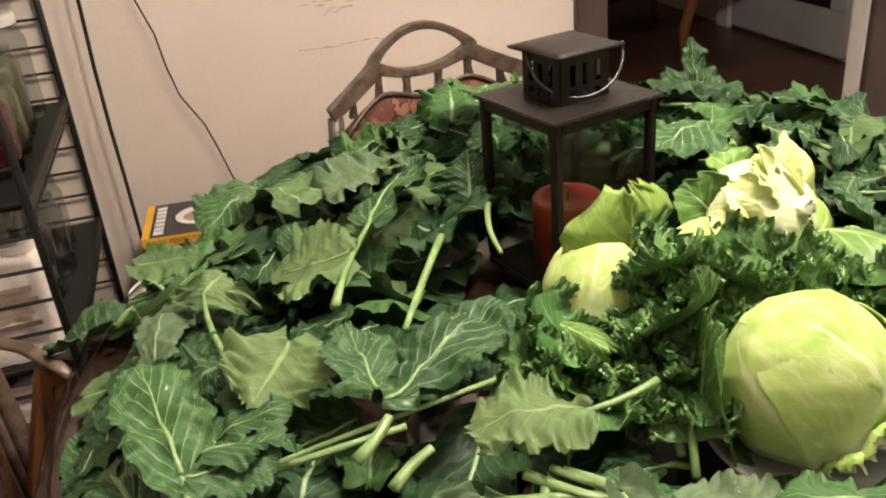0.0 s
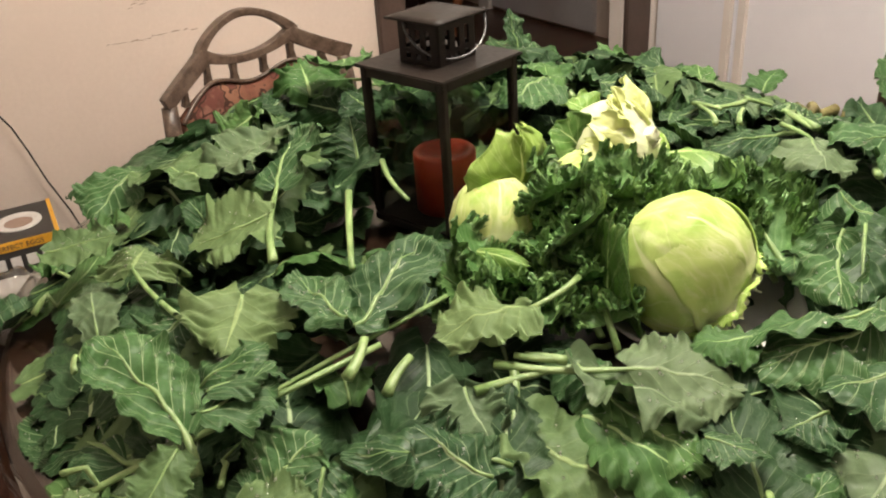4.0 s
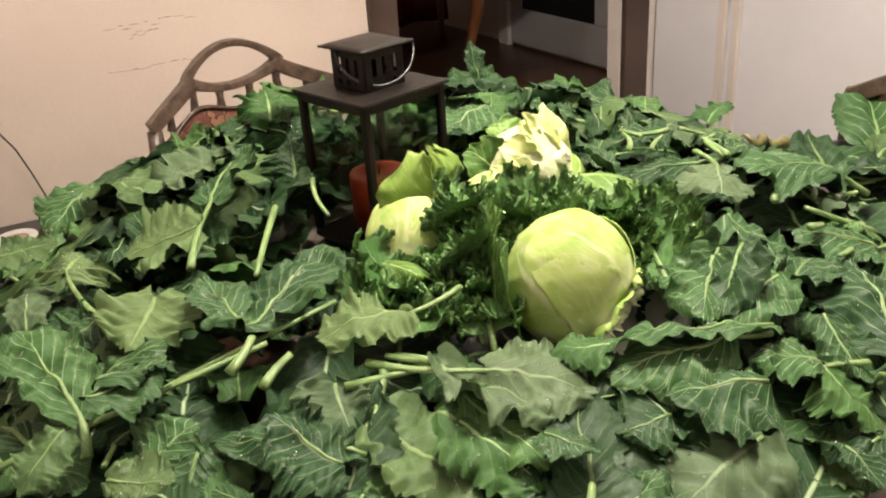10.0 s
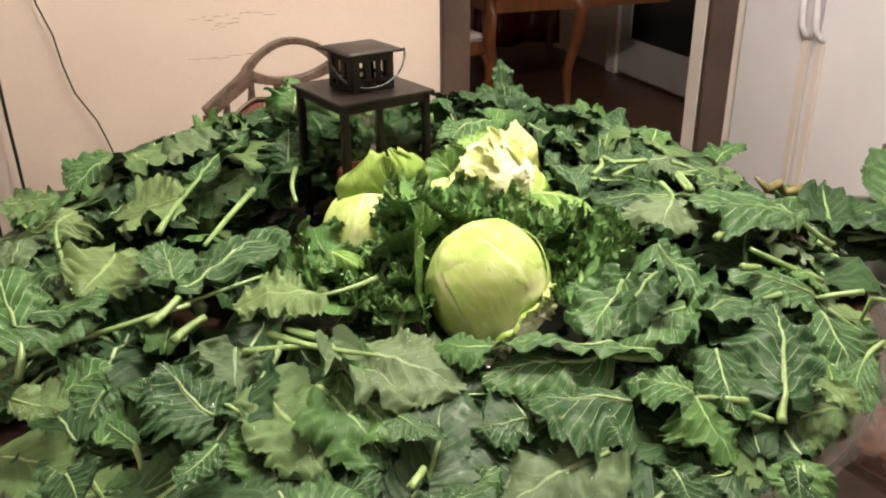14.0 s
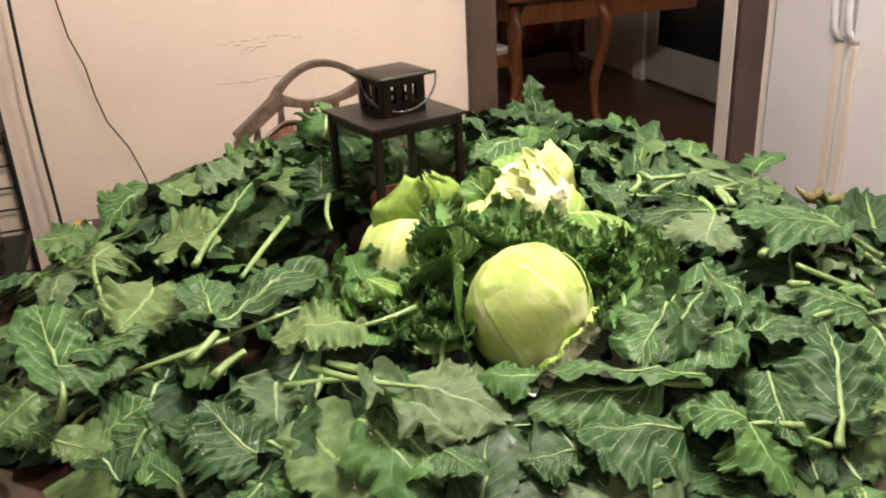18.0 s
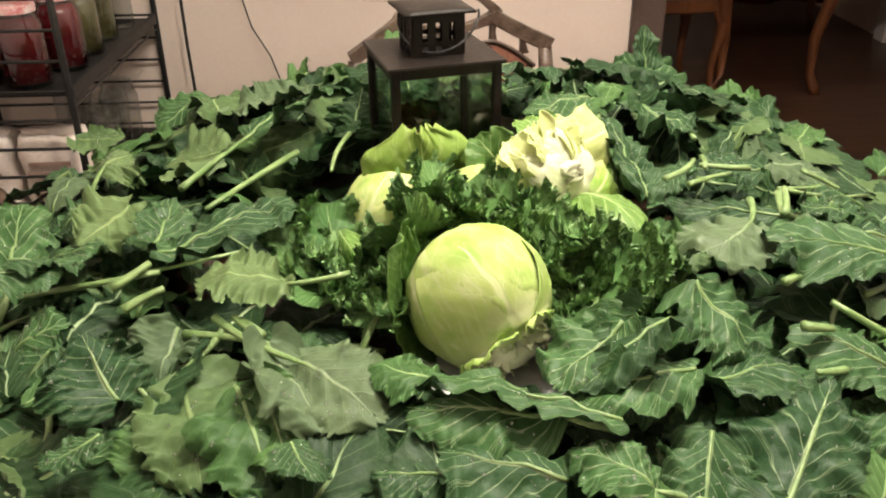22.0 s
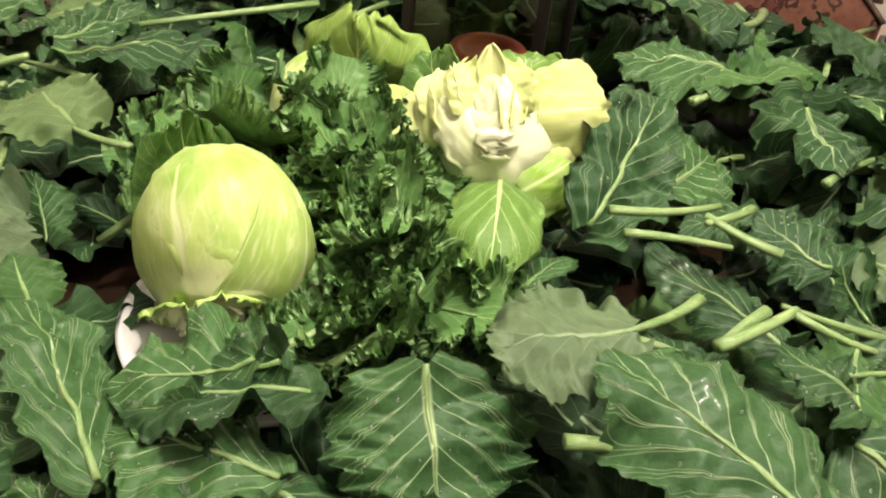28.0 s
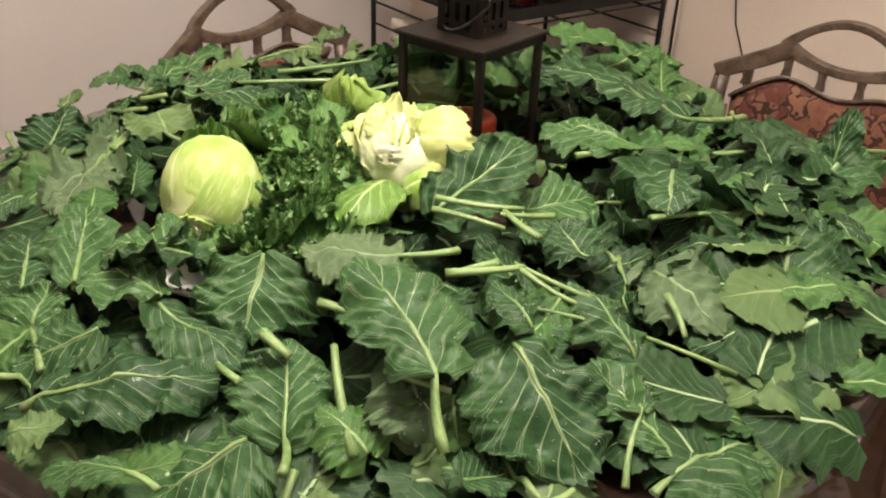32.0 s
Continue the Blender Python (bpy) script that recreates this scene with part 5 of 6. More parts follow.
while made < 475:
    a, r = fill.uniform(0, 2 * math.pi), (TR - 0.02) * math.sqrt(fill.uniform(0, 1.0) if made < 150 else fill.uniform(0.46, 1.0))
    if 285 <= made < 380:
        a = radians(fill.choice((fill.uniform(-172, -12), fill.uniform(-80, -25))))
        r = TR * fill.uniform(0.80, 0.97)
    if made >= 420:
        a, r = radians(fill.uniform(2, 80)), TR * fill.uniform(0.70, 1.02)
    elif made >= 380:
        a, r = radians(fill.uniform(138, 218)), TR * fill.uniform(0.78, 0.88)
    x, y = TX + r * math.cos(a), TY + r * math.sin(a)
    if 235 <= made < 285:
        x, y = (-0.05 + fill.uniform(-0.22, 0.22), 1.10 + fill.uniform(-0.19, 0.19)) if made < 268 else (0.43 + fill.uniform(-0.14, 0.14), 1.20 + fill.uniform(-0.14, 0.12))
        if math.hypot(x - TX, y - TY) > TR:
            continue
    if math.hypot(x - 0.158, y - 0.968) < 0.125 or math.hypot(x - 0.27, y - 0.70) < 0.16 or math.hypot(x - 0.30, y - 0.54) < 0.11:
        continue
    L = fill.uniform(0.060, 0.115) if made < 150 else fill.uniform(0.08, 0.14)
    hd = math.degrees(a) + (fill.uniform(95, 265) if r > 0.72 * TR else fill.uniform(0, 360))
    if in_gap(x, y, hd, L):
        continue
    collard(x, y, TZ + 0.025 + fill.uniform(0, 0.055) * (1 - 0.35 * r / TR) + mound(x, y) * fill.uniform(0.4, 1.1) + (fill.uniform(0.015, 0.045) if made >= 420 else 0.0), hd, L, L * fill.uniform(0.5, 0.95), fill.choice((0.01, 0.01, 0.01, 0.035)), fill.random() < 0.2, tilt=fill.uniform(-25, 28) if made < 285 else fill.uniform(-14, 8), roll=fill.uniform(-50, 50) if made < 285 else fill.uniform(-25, 25), wild=1.5, cap=-0.020 if y < 0.62 else -0.008)
    made += 1


def underlayer():
    """The lowest leaves, which only show through the gaps."""
    rng = random.Random(5)
    verts, faces, uvs, kinds = [], [], [], []

    def lay(m, fn, nu, nv, kind):
        n0 = len(verts)
        verts.extend(m @ fn(-1 + 2 * i / nu, j / nv) for j in range(nv + 1) for i in range(nu + 1))
        for j in range(nv):
            for i in range(nu):
                q = [(i, j), (i + 1, j), (i + 1, j + 1), (i, j + 1)]
                faces.append([n0 + b * (nu + 1) + c for c, b in q])
                uvs.extend((c / nu, b / nv) for c, b in q)
                kinds.append(kind)

    for m, fn, pale in LOOSE:
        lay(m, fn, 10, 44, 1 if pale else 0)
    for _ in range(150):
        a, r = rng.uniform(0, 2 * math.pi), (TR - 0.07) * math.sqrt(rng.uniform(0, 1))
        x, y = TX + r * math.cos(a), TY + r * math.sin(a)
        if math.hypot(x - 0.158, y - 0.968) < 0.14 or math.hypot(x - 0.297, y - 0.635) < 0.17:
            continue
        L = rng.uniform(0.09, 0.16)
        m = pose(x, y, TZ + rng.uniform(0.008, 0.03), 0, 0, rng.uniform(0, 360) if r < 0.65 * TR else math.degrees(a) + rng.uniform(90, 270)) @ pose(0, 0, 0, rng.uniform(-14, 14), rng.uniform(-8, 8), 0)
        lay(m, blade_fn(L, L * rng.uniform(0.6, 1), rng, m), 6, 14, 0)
    me = bpy.data.meshes.new("loose_greens")
    me.from_pydata(verts, [], faces)
    me.uv_layers.new(name="UVMap").data.foreach_set("uv", [k for uv in uvs for k in uv])
    me.polygons.foreach_set("material_index", kinds)
    me.polygons.foreach_set("use_smooth", [True] * len(me.polygons))
    # Darker green: shade of the heap's gaps put into the colour.
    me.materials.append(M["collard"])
    me.materials.append(M["collard_pale"])
    tagged(new("loose_greens", me), "lowest layer of crushed greens on the table, coloured darker for shade", "greens", kind="stuff")


underlayer()


def droplets():
    verts, faces = [], []
    ring = [(math.cos(a), math.sin(a)) for a in (math.pi / 3 * k for k in range(6))]
    for p, r in DROPS:
        n = len(verts)
        verts.extend([p + Vector((r * x, r * y, -0.2 * r)) for x, y in ring] + [p + Vector((0.7 * r * x, 0.7 * r * y, 0.55 * r)) for x, y in ring] + [p + Vector((0, 0, 0.85 * r))])
        faces.extend([(n + k, n + (k + 1) % 6, n + 6 + (k + 1) % 6, n + 6 + k) for k in range(6)] + [(n + 6 + k, n + 6 + (k + 1) % 6, n + 12) for k in range(6)])
    me = bpy.data.meshes.new("water_drops")
    me.from_pydata(verts, [], faces)
    me.polygons.foreach_set("use_smooth", [True] * len(me.polygons))
    me.materials.append(M["droplet"])
    tagged(new("water_drops", me), "small clear water drops on the washed leaves", "water drops", kind="stuff")


droplets()


def cut_stalk(x, y, z, heading, L, r=0.005, tilt=0.0):
    bow = 0.06 * L * math.sin(x * 90)
    bm = tube([(L * k / 5, bow * math.sin(math.pi * k / 5), 0) for k in range(6)], [r * (1.25 - 0.4 * k / 5) for k in range(6)], 9, flat=0.85)
    ob = part("cut_stalk", bm, M["stalk"], at=pose(x, y, z, 0, 0, heading) @ pose(0, 0, 0, 0, -tilt, 0), smooth_faces=True)
    tagged(ob, "pale green cut stalk lying on the greens", "stalk", "cut stalks among the greens")


cut_stalk(0.163, 0.567, 0.890, -160, 0.069, 0.0030, -6)
cut_stalk(-0.072, 0.319, 0.779, 34, 0.059, 0.0038, 21)
cut_stalk(0.781, 0.542, 0.767, 152, 0.088, 0.0046, 29)
cut_stalk(0.728, 0.626, 0.824, 174, 0.108, 0.0042, 25)
cut_stalk(0.596, 0.578, 0.874, 32, 0.037, 0.0049, -17)
cut_stalk(0.632, 0.550, 0.850, -150, 0.033, 0.0034, 8)
cut_stalk(0.584, 0.634, 0.888, 49, 0.059, 0.0042, -8)
cut_stalk(0.670, 0.672, 0.862, 52, 0.063, 0.0034, -8)
cut_stalk(0.813, 0.728, 0.797, 93, 0.067, 0.0038, 7)
cut_stalk(0.783, 0.640, 0.793, 76, 0.075, 0.0046, 4)
cut_stalk(0.495, 0.782, 0.921, 51, 0.081, 0.0030, -6)
cut_stalk(0.597, 0.814, 0.906, -91, 0.052, 0.0038, -6)
cut_stalk(0.518, 0.919, 0.902, -91, 0.067, 0.0034, 10)
cut_stalk(0.607, 0.833, 0.901, 40, 0.070, 0.0030, -18)
cut_stalk(0.652, 0.982, 0.868, -9, 0.053, 0.0034, -21)
cut_stalk(0.509, 1.227, 0.880, 139, 0.746, 0.0038, -14)
cut_stalk(-0.625, 0.526, 0.707, 3, 0.607, 0.0038, 16)
cut_stalk(-0.554, 0.518, 0.707, 7, 0.620, 0.0030, 17)
cut_stalk(-0.001, 0.857, 0.895, -102, 0.192, 0.0038, 0)
cut_stalk(0.056, 0.909, 0.906, -87, 0.098, 0.0030, -9)
cut_stalk(-0.082, 0.528, 0.867, 53, 0.046, 0.0049, 17)
cut_stalk(-0.053, 0.500, 0.861, 43, 0.044, 0.0046, 16)
cut_stalk(0.180, 1.935, 0.708, -72, 0.783, 0.0038, 14)
cut_stalk(0.469, 0.796, 0.920, 68, 0.099, 0.0034, -6)
cut_stalk(0.570, 0.874, 0.909, -167, 0.061, 0.0038, 5)
cut_stalk(0.658, 0.890, 0.884, -135, 0.086, 0.0027, 13)
cut_stalk(0.597, 0.758, 0.904, 83, 0.081, 0.0042, -2)
cut_stalk(0.747, 1.006, 0.829, -117, 0.206, 0.0023, 16)
cut_stalk(0.106, 0.474, 0.868, 146, 0.038, 0.0042, 2)
cut_stalk(0.099, 0.479, 0.868, 149, 0.039, 0.0038, 1)

# ---- curly kale ----
KALE = "curly kale round the cabbages"


def kale(x, y, z, heading, L, W, seed, tilt=10.0, roll=0.0):
    """A lobed leaf whose margin grows ever more waves towards its edge."""
    rng = random.Random(seed)
    k0, ph = rng.uniform(0, 50), rng.uniform(0, 3)
    bend = rng.choice((-1, 1)) * rng.uniform(0.15, 0.8)
    lobes, waves = rng.uniform(3.2, 4.4), rng.uniform(48, 62)

    def fn(u, v):
        s, e = (1 if u > 0 else -1), abs(u)
        w = 0.5 * W * math.sin(math.pi * (0.16 + 0.74 * v)) ** 0.55 * (1 - 0.40 * e * (1 - abs(math.sin(math.pi * lobes * v + ph + s)) ** 0.7))
        n1 = noise.noise((v * 7 + k0, u * 1.6, k0))
        n2 = noise.noise((v * 17, u * 3 + k0, 3))
        n3 = noise.noise((v * 60, u * 4 + k0, 9))
        turn = 2 * math.pi * waves * v + 3.0 * n2 + s
        lift = 0.10 * W * u * u + 0.013 * e ** 1.5 * n1 + 0.015 * e ** 3 * n2 + e ** 5 * (0.0034 * math.sin(turn) + 0.006 * n3 + 0.004)
        along = e ** 4 * (0.0028 * math.cos(turn) + 0.008 * noise.noise((v * 19 + 7, u * 3, k0)))
        across = e ** 4 * (0.009 * noise.noise((v * 23, s, k0 + 5)) + 0.004 * noise.noise((v * 70, s, k0)) + 0.0016 * math.sin(2.1 * turn))
        a = bend * v
        return Vector((L * math.sin(a) / bend + along, u * w + s * across, L * (1 - math.cos(a)) / bend + lift))
    t = thing("kale_leaf", pose(x, y, z, 0, 0, heading) @ pose(0, 0, 0, roll, -tilt, 0), "dark green curly kale leaf with frilled margin", "kale", KALE)
    part("blade", sheet(14, 60, lambda u, v: fn(0.66 * u, v)), M["kale"], t, smooth_faces=True)
    for s in (-1, 1):
        part("frill", sheet(9, 340, lambda u, v, s=s: fn(s * (0.83 + 0.17 * u), v)), M["kale_frill"], t, smooth_faces=True)
    part("stalk", tube([(-0.03, 0, -0.004)] + [fn(0, v * 0.11) + Vector((0, 0, 0.0008)) for v in range(8)], [0.0040 - 0.0004 * k for k in range(9)], 7), M["stalk"], t, "pale kale stalk", True)


kr = random.Random(21)
for cx, cy, cz, n, spread in ((0.215, 0.660, 0.858, 6, 0.035), (0.270, 0.700, 0.878, 6, 0.035), (0.335, 0.700, 0.868, 6, 0.035), (0.400, 0.675, 0.860, 6, 0.04), (0.155, 0.640, 0.842, 6, 0.035), (0.420, 0.610, 0.855, 5, 0.03), (0.245, 0.740, 0.893, 4, 0.025), (0.375, 0.645, 0.855, 4, 0.03), (0.09, 0.665, 0.838, 4, 0.03), (0.435, 0.655, 0.852, 4, 0.025), (0.19, 0.60, 0.845, 3, 0.02), (0.215, 0.722, 0.892, 5, 0.025), (0.285, 0.718, 0.890, 4, 0.020), (0.345, 0.712, 0.880, 4, 0.020)):
    for _ in range(n):
        L = kr.uniform(0.075, 0.115)
        hd = kr.uniform(0, 360)
        x, y = cx + kr.uniform(-spread, spread), cy + kr.uniform(-spread, spread)
        kale(x - 0.45 * L * math.cos(radians(hd)), y - 0.45 * L * math.sin(radians(hd)), cz + kr.uniform(-0.025, 0.005), hd, L, L * kr.uniform(0.75, 1.0), kr.randint(0, 9999), kr.uniform(-5, 25), kr.uniform(-28, 28))

# ---- wire rack with jars and flour ----
RACK = ROOM @ pose(-1.06, -0.71, 0)  # x along its front, y to the wall
rack = thing("wire_shelf_rack", RACK, "black wire shelf rack holding jars and flour bags", "shelf rack")
RX, RY = 0.49, 0.69
SHELVES = (0.12, 0.46, 0.775, 1.12)
for x in (0, RX):
    for y in (0, RY):
        part("post", tube([(x, y, 0), (x, y, 1.6)], 0.0075, 10), M["wire"], rack, smooth_faces=True)
for y in (0, RY):
    z = 0.10
    while z < 1.58:
        part("rung", tube([(0.006, y, z), (RX - 0.006, y, z)], 0.0035, 6), M["wire"], rack)
        z += 0.062
for z in SHELVES:
    part("shelf", boxes((0.010, RX - 0.010, 0.008, RY - 0.008, z - 0.006, z)), M["wire"], rack)
    for x0 in (0.0, RX):
        part("shelf_rim", boxes((x0 - 0.005, x0 + 0.005, 0.008, RY - 0.008, z - 0.016, z + 0.014), bevel=0.002), M["wire"], rack)
        part("shelf_brace", tube([(x0, 0.008, z - 0.030), (x0, RY - 0.008, z - 0.030)], 0.003, 6), M["wire"], rack)


def jar(x, y, z, r, h, fill, lid, label):
    j = thing("glass_jar", RACK @ pose(x, y, z), label, "jar", "jars on the rack")
    part("glass", lathe([(0, 0.001), (r * 0.94, 0.001), (r, 0.008), (r, h * 0.76), (r * 0.80, h * 0.87), (r * 0.80, h * 0.97)], 28), M["jar_glass"], j, smooth_faces=True)
    for k in (0.88, 0.915):
        part("thread", lathe([(r * 0.805, h * k), (r * 0.835, h * (k + 0.006)), (r * 0.805, h * (k + 0.012))], 28), M["jar_glass"], j, smooth_faces=True)
    if fill:
        part("contents", lathe([(0, 0.008), (r * 0.93, 0.011), (r * 0.93, h * 0.73), (r * 0.74, h * 0.84), (0, h * 0.84)], 24), M[fill], j, smooth_faces=True)
    if lid:
        part("lid", lathe([(r * 0.86, h * 0.90), (r * 0.87, h * 0.985), (r * 0.83, h), (0, h)], 28), M[lid], j, smooth_faces=True)


for i in range(4):
    jar(0.07 + 0.105 * i, 0.075, 0.776, 0.047, 0.17, "jam", "lid", "mason jar of dark red preserve, red-white lid")
for i in range(4):
    jar(0.09 + 0.11 * i, 0.20, 0.776, 0.047, 0.17, ("orange_jam", "jam", "orange_jam", "jam")[i], "lid", "mason jar of red-orange preserve, red-white lid")
for x, y, f, lid, r, h in ((0.42, 0.32, "pickle", None, 0.045, 0.16), (0.30, 0.33, "pickle", "lid_white", 0.045, 0.16), (0.41, 0.45, "pickle", None, 0.05, 0.19), (0.40, 0.585, None, "lid_white", 0.062, 0.23), (0.26, 0.58, "pickle", "lid_white", 0.06, 0.22)):
    jar(x, y, 0.776, r, h, f, lid, "clear glass jar of olive pickles" if f else "large clear glass jar with white lid")
for x, y, z in ((0.40, 0.30, 0.461), (0.41, 0.42, 0.461), (0.40, 0.54, 0.461), (0.28, 0.54, 0.461), (0.405, 0.36, 0.121), (0.40, 0.50, 0.121)):
    jar(x, y, z, 0.05, 0.19, None, None, "empty clear glass jar, no lid")


def flour_bag(x, y, z, w, d, h, seed, turn=0):
    b = thing("flour_bag", RACK @ pose(x, y, z, 0, 0, turn), "creased white paper flour bag with brown print", "bag", "flour bags on the rack")

    def fn(u, v):
        a = math.pi * u
        sq = (abs(math.cos(a)) ** 6 + abs(math.sin(a)) ** 6) ** (-1 / 6)
        k = min(1.0, v / 0.86)
        shrink = 1.0 if v < 0.86 else 1 - (v - 0.86) / 0.14
        nn = 0.006 * noise.noise((3 * math.cos(a) + seed, 3 * math.sin(a), v * 6)) + 0.004 * noise.noise((9 * math.cos(a), 9 * math.sin(a) + seed, v * 15))
        return Vector(((w / 2 * sq * math.cos(a)) * shrink + nn, (d / 2 * sq * math.sin(a)) * shrink + nn, h * k + (0.006 * shrink if v > 0.86 else 0) + 0.008 * noise.noise((math.cos(a) * 2, math.sin(a) * 2 + seed, 5)) * k))
    part("sack", sheet(32, 22, fn), M["paper"], b, smooth_faces=True)
    part("top_fold", boxes((-w * 0.46, w * 0.46, -0.012, 0.012, h - 0.002, h + 0.016), bevel=0.003), M["paper"], b)
    for k in range(5):
        ww = w * (0.38 - 0.05 * (k % 3))
        part("printed_bar", boxes((-ww, ww, -d / 2 - 0.0075, -d / 2 - 0.0065, h * (0.25 + 0.12 * k), h * (0.25 + 0.12 * k) + 0.010)), M["print_brown"], b)


for i in range(3):
    flour_bag(0.09 + 0.155 * i, 0.085, 0.461, 0.135, 0.095, 0.20, i * 2.7, 3 * i - 4)
for i in range(3):
    flour_bag(0.09 + 0.155 * i, 0.10, 0.121, 0.14, 0.11, 0.24, 7 + i * 2.2, 2 - 3 * i)


def crumpled(x, y, z, rx, ry, rz, seed):
    def fn(u, v):
        th, a = math.pi * v, math.pi * u
        d = Vector((math.sin(th) * math.cos(a), math.sin(th) * math.sin(a), -math.cos(th)))
        r = 1 + 0.22 * noise.noise(d * 2.1 + Vector((seed, 0, 0))) + 0.10 * noise.noise(d * 5 + Vector((seed, 0, 0)))
        return Vector((x + rx * d.x * r, y + ry * d.y * r, z + rz * max(-0.75, d.z * r)))
    return sheet(26, 18, fn)


tagged(part("crumpled_bag", crumpled(0.33, 0.235, 0.985, 0.075, 0.05, 0.045, 3), M["box_yellow"], at=RACK, smooth_faces=True), "crumpled yellow bag lying on the jars", "bag")
tagged(part("paper_roll", tube([(0.235, 0.20, 0.947), (0.235, 0.20, 1.06)], 0.036, 20), M["paper"], at=RACK, smooth_faces=True), "white paper roll standing on the jars", "paper roll")
box_stand = thing("storage_box", RACK, "brown cardboard box on the floor before the rack", "box")
part("box_body", boxes((0.02, 0.46, -0.20, -0.02, 0.0, 0.262), bevel=0.01), M["cardboard"], box_stand)
part("box_flap", boxes((0.02, 0.46, -0.21, -0.115, 0.263, 0.267), (0.02, 0.46, -0.105, -0.012, 0.263, 0.267)), M["cardboard"], box_stand)
tagged(part("folded_cloth", boxes((0.03, 0.45, -0.205, -0.03, 0.268, 0.296), bevel=0.011), M["purple"], at=RACK), "folded purple cloth under a storage tray", "cloth")
tray = thing("storage_tray", RACK, "grey plastic tray on a folded purple cloth", "tray")
part("tray_body", boxes((0.03, 0.45, -0.19, -0.025, 0.297, 0.352), bevel=0.010), M["tray"], tray)
part("tray_rim", boxes((0.022, 0.458, -0.198, -0.017, 0.352, 0.362), bevel=0.004), M["tray"], tray)

# ---- egg cooker carton on a stand beside the wall ----
stand = thing("storage_box", pose(-0.602, 1.905, 0, 0, 0, 10), "dark storage box on the floor under a carton", "box")
part("box_body", boxes((-0.105, 0.105, -0.11, 0.11, 0, 0.318), bevel=0.004), M["dark_box"], stand)
part("box_lid", boxes((-0.109, 0.109, -0.114, 0.114, 0.300, 0.340), bevel=0.005), M["dark_box"], stand)
carton = thing("product_carton", pose(-0.602, 1.905, 0.341, 0, 0, 10), "yellow and black product carton with white lettering", "box")
part("carton_body", boxes((-0.098, 0.098, -0.100, 0.100, 0, 0.16), bevel=0.002), M["box_black"], carton)
part("yellow_edge", boxes((-0.0995, -0.082, -0.1015, 0.1015, 0.146, 0.1612)), M["box_yellow"], carton)
part("yellow_edge", boxes((-0.0995, 0.0995, -0.1018, -0.1005, 0.138, 0.1605)), M["box_yellow"], carton)
part("yellow_edge", boxes((0.0905, 0.0995, -0.1015, 0.1015, 0.146, 0.1612)), M["box_yellow"], carton)
part("picture_oval", lathe([(0, 0.1600), (0.042, 0.1600), (0.042, 0.1622), (0.032, 0.1626), (0, 0.1626)], 28), M["print_white"], carton, "pale picture of the appliance", at=pose(0.022, 0, 0) @ Matrix.Diagonal((1.2, 1.25, 1, 1)))
part("picture_base", lathe([(0, 0.1626), (0.026, 0.1626), (0.026, 0.1632), (0, 0.1632)], 24), M["print_brown"], carton, at=pose(0.022, -0.008, 0) @ Matrix.Diagonal((1.2, 1.1, 1, 1)))
for k in range(7):
    part("letter_bar", boxes((-0.074, -0.052, -0.085 + 0.024 * k, -0.068 + 0.024 * k, 0.1595, 0.1618)), M["print_white"], carton)
for k in range(5):
    part("letter_bar", boxes((-0.080 + 0.033 * k, -0.058 + 0.033 * k, -0.1022, -0.1000, 0.096, 0.122)), M["print_white"], carton)
part("picture_oval", lathe([(0, 0), (0.030, 0), (0.030, 0.001), (0, 0.001)], 24), M["print_white"], carton, "pale picture of the appliance", at=pose(0.02, -0.1008, 0.045, 90, 0, 0) @ Matrix.Diagonal((1.5, 1, 1, 1)))


def lettering(text, size, at, material, parent):
    cu = bpy.data.curves.new("lettering", "FONT")
    cu.body, cu.size, cu.extrude = text, size, 0.0006
    ob = new("lettering", cu)
    cu.materials.append(material)
    ob.parent, ob.matrix_basis = parent, at
    return ob


lettering("COOK PERFECT EGGS", 0.0155, pose(-0.090, -0.1022, 0.1425, 90, 0, 0), M["box_black"], carton)

part("tag", boxes((-0.080, -0.050, -0.1022, -0.1000, 0.074, 0.088)), M["box_yellow"], carton, "small yellow tag")

# white bowl with a wrapped bundle before the carton
low_box = thing("storage_box", pose(-0.600, 1.672, 0, 0, 0, 10), "dark storage box on the floor under a white bowl", "box")
part("box_body", boxes((-0.10, 0.10, -0.09, 0.09, 0, 0.325), bevel=0.004), M["dark_box"], low_box)
part("box_lid", boxes((-0.104, 0.104, -0.094, 0.094, 0.310, 0.345), bevel=0.005), M["dark_box"], low_box)
bowl = thing("bowl", pose(-0.596, 1.668, 0.346), "white china bowl standing before the carton", "bowl")
part("bowl_body", lathe([(0, 0), (0.045, 0), (0.050, 0.006), (0.078, 0.045), (0.094, 0.092), (0.091, 0.093), (0.074, 0.048), (0.046, 0.010), (0, 0.008)], 48), M["plate"], bowl, smooth_faces=True)
tagged(part("plastic_bag", crumpled(-0.575, 1.668, 0.445, 0.048, 0.050, 0.052, 8), M["plastic"], smooth_faces=True), "clear crumpled plastic bag lying in the bowl", "bag")

mail = thing("mailing_carton", pose(-0.500, 0.880, 0.478, 0, 0, -61), "dark flat mailing carton with a pale printed band", "box")
part("carton_body", boxes((-0.12, 0.12, -0.045, 0.062, 0, 0.030), bevel=0.003), M["dark_box"], mail)
part("printed_band", boxes((-0.1202, 0.1202, -0.012, 0.050, 0.0290, 0.0306)), M["print_white"], mail)
lettering("PRIORITY", 0.024, pose(-0.11, 0.022, 0.0308), M["mail_red"], mail)
lettering("MAIL", 0.024, pose(-0.11, -0.004, 0.0308), M["mail_red"], mail)

# ---- cables on the wall ----


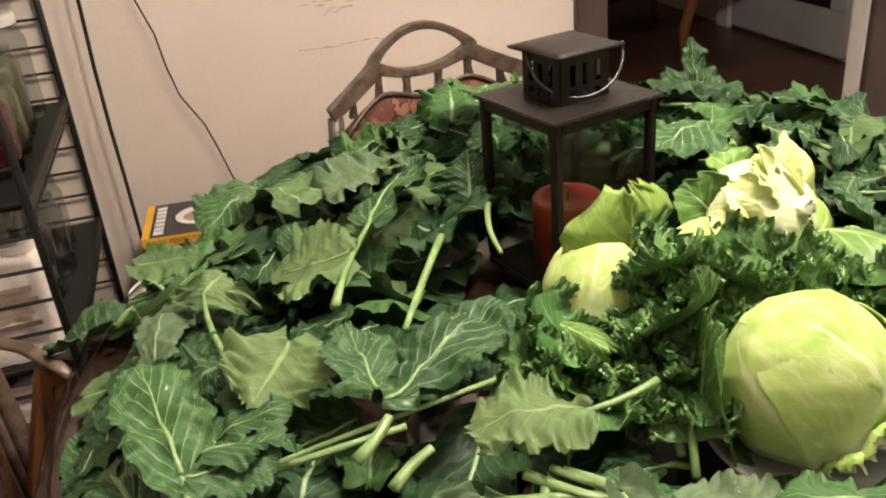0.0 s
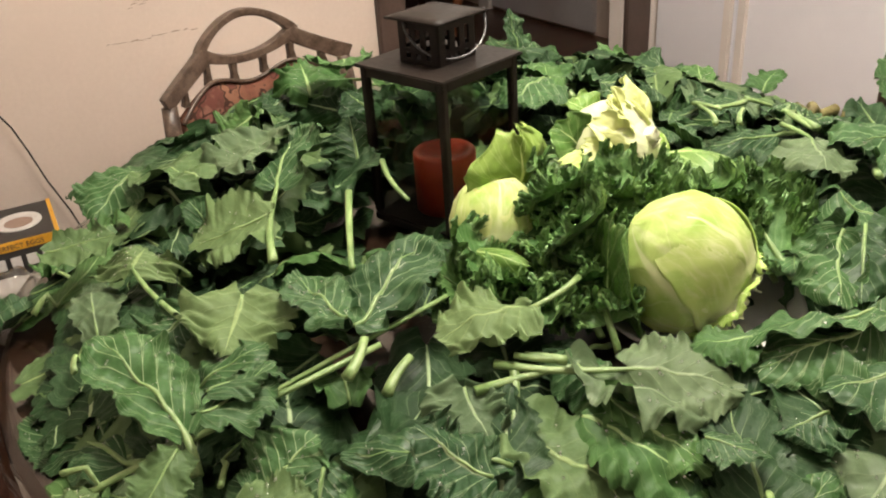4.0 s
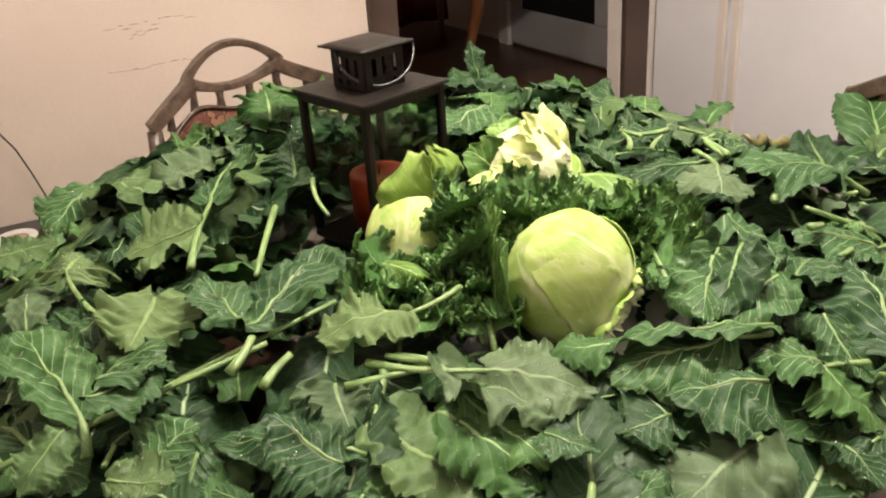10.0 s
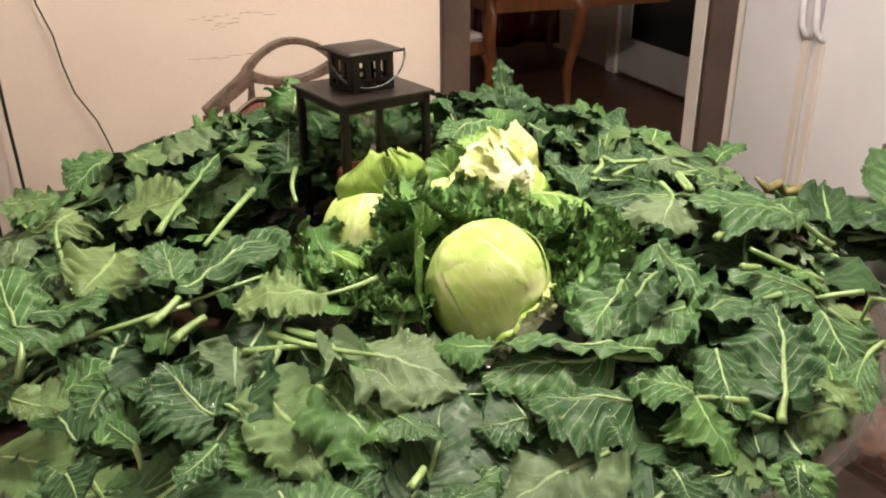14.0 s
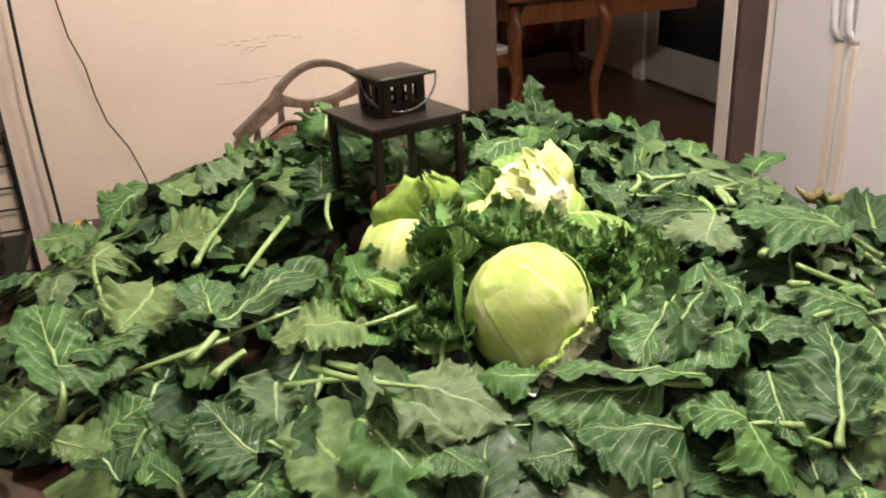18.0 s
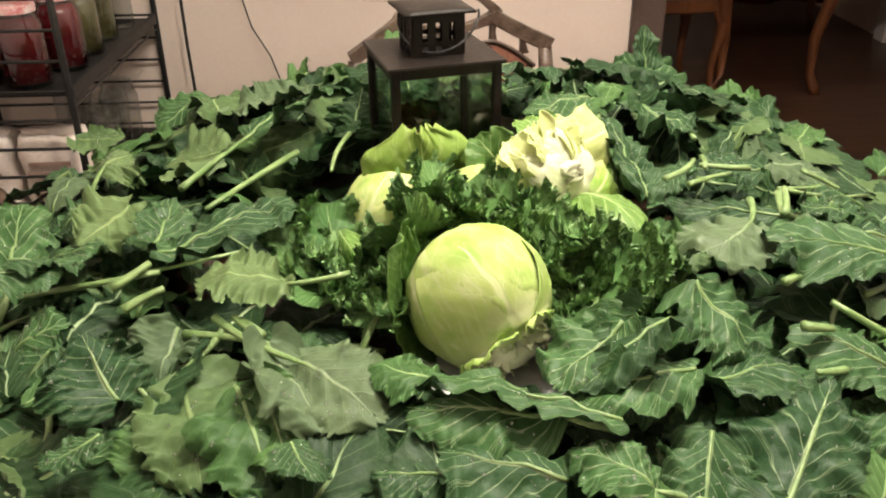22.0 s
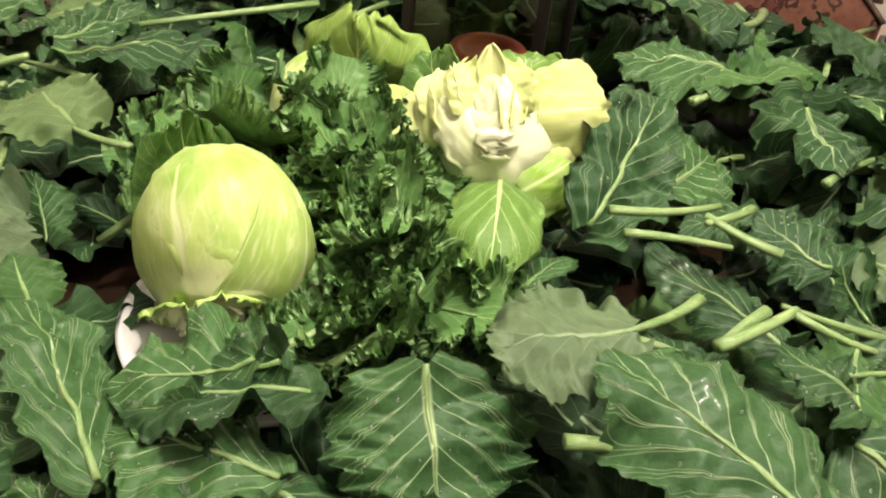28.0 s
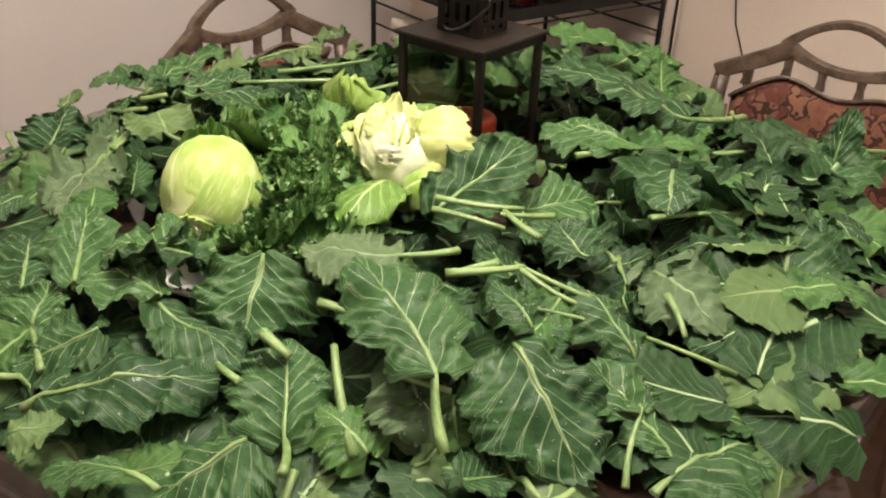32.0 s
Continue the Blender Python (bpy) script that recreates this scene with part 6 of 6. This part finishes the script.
def cable(points, r, label):
    ob = part("wall_cable", tube(points, r, 8), M["wire"], at=ROOM, smooth_faces=True)
    tagged(ob, label, "cable")


cable([(-0.4757 + 0.006 * math.sin(z * 6) - 0.02 * max(0, 0.6 - z), -0.070, z) for z in (2.3, 1.9, 1.5, 1.2, 1.0, 0.85, 0.7, 0.6, 0.5, 0.4, 0.3, 0.2, 0.1, 0.012)], 0.0045, "thick black cable hanging down the wall")
cable([(x, -0.030, z) for x, z in ((-0.42, 2.3), (-0.40, 1.6), (-0.385, 1.2), (-0.36, 0.98), (-0.335, 0.90), (-0.325, 0.82), (-0.308, 0.745), (-0.265, 0.665), (-0.245, 0.60), (-0.223, 0.515), (-0.19, 0.42), (-0.16, 0.30), (-0.15, 0.012))], 0.0022, "thin black cable trailing down the wall")

# ---- scuffs on the back wall ----


def scuff(x, z, L, turn, t, seed):
    rng = random.Random(seed)
    w = thing("wall_scuff", ROOM @ pose(x, -0.0006, z, 0, -turn, 0), "dark scuff mark on the cream wall", "scuff mark", kind="structure")
    p = 0.0
    while p < L:
        l = rng.uniform(0.008, 0.035)
        zz = rng.uniform(-t, t)
        part("scratch", tube([(p, 0, zz), (p + l * 0.5, 0, zz + rng.uniform(-0.001, 0.002)), (p + l, 0, zz)], [0.0004, rng.uniform(0.0008, 0.0018), 0.0004], 5, flat=0.3, up=Vector((0, 1, 0))), M["scuff"], w)
        p += l * rng.uniform(0.6, 1.5)


scuff(0.0, 0.802, 0.23, 1, 0.003, 1)
scuff(0.01, 0.905, 0.10, 0, 0.010, 2)
scuff(0.05, 0.918, 0.20, -1, 0.009, 3)
scuff(0.07, 0.885, 0.07, 8, 0.004, 4)

# ---- pot of greens on the chair ----
POT = pose(1.10, 1.03, 0.477)
pot = thing("stock_pot", POT, "large dull steel pot filled with collard greens", "pot")
part("pot_body", lathe([(0, 0), (0.185, 0), (0.198, 0.012), (0.204, 0.20), (0.199, 0.200), (0.192, 0.016), (0, 0.010)], 56), M["steel"], pot, smooth_faces=True)
part("rolled_rim", lathe([(0.2045, 0.197), (0.214, 0.203), (0.217, 0.209), (0.213, 0.214), (0.2045, 0.212), (0.2045, 0.197)], 56), M["steel"], pot, smooth_faces=True)
for a in (40, 220):
    part("pot_handle", tube([(0.202, -0.045, 0.165), (0.225, -0.042, 0.170), (0.240, -0.025, 0.173), (0.243, 0, 0.174), (0.240, 0.025, 0.173), (0.225, 0.042, 0.170), (0.202, 0.045, 0.165)], 0.005, 8), M["steel"], pot, "steel loop handle", True, at=pose(0, 0, 0, 0, 0, a))
pr = random.Random(77)
for k in range(22):
    a, r = pr.uniform(0, 6.28), 0.165 * math.sqrt(pr.uniform(0, 1))
    L = pr.uniform(0.10, 0.15)
    hd = pr.uniform(0, 360)
    x, y = 1.10 + r * math.cos(a) - 0.5 * L * math.cos(radians(hd)), 1.03 + r * math.sin(a) - 0.5 * L * math.sin(radians(hd))
    m = pose(x, y, 0.655 + 0.0045 * k, 0, 0, hd) @ pose(0, 0, 0, pr.uniform(-20, 20), pr.uniform(-20, 5), 0)
    t = thing("collard_leaf", m, "collard leaf piled in the steel pot", "collard leaf", "collard greens in the pot")

    def fn(u, v, L=L, s=k):
        w = 0.36 * L * math.sin(math.pi * (0.06 + 0.9 * v ** 0.75)) ** 0.62
        return Vector((L * v, u * w, 0.02 * noise.noise((v * 3, u * 2, s)) + 0.014 * abs(u) * noise.noise((v * 8, u, s))))
    part("blade", sheet(10, 18, fn), M["collard_pale" if k % 4 == 3 else "collard"], t, smooth_faces=True)
    part("stalk", tube([(-0.04, 0, 0)] + [fn(0, v / 8) + Vector((0, 0, 0.001)) for v in range(7)], [0.005 - 0.0006 * i for i in range(8)], 7), M["stalk"], t, smooth_faces=True)

for k, (x, y, z, hd, tilt, roll, L) in enumerate(((1.13, 0.98, 0.705, 205, 24, 12, 0.25), (1.06, 0.96, 0.715, 168, 14, -14, 0.20), (1.16, 1.10, 0.715, 62, 26, 4, 0.20), (1.00, 1.02, 0.710, 105, 12, 8, 0.18), (1.18, 0.95, 0.705, 262, 16, -8, 0.19))):
    t = thing("collard_leaf", pose(x, y, z, 0, 0, hd) @ pose(0, 0, 0, roll, -tilt, 0), "large veined collard leaf standing out of the pot", "collard leaf", "collard greens in the pot")

    def big_blade(u, v, L=L, s=k):
        side = 1 if u > 0 else -1
        w = 0.40 * L * math.sin(math.pi * (0.06 + 0.89 * v ** 0.8)) ** 0.5 * (1 + abs(u) * (0.14 * noise.noise((v * 6, 2.0 * side, s)) + 0.08 * noise.noise((v * 24, side, s + 5))))
        return Vector((L * v, u * w, -0.10 * L * v * v + 0.02 * noise.noise((v * 3, u * 2, s)) + 0.022 * abs(u) * noise.noise((v * 6, u, s))))
    part("blade", sheet(14, 60, big_blade), M["collard_bold"], t, smooth_faces=True)
    part("stalk", tube([(-0.05, 0, -0.008)] + [big_blade(0, v / 9) + Vector((0, 0, 0.001)) for v in range(8)], [0.0055 - 0.0006 * i for i in range(9)], 7), M["stalk"], t, smooth_faces=True)
for x, y, z, hd, L, tilt in ((0.985, 1.155, 0.735, 200, 0.13, 18), (1.01, 1.15, 0.730, 240, 0.11, 8)):
    ob = part("root_stalk", tube([(L * k / 6, 0.012 * math.sin(k * 1.7), 0.008 * math.sin(k * 2.3)) for k in range(7)], [0.010, 0.011, 0.009, 0.010, 0.008, 0.009, 0.003], 9), M["root"], at=pose(x, y, z, 0, 0, hd) @ pose(0, 0, 0, 0, -tilt, 0), smooth_faces=True)
    tagged(ob, "knobbly brown-green root stalk sticking out of the pot", "root stalk", "root stalks in the pot")
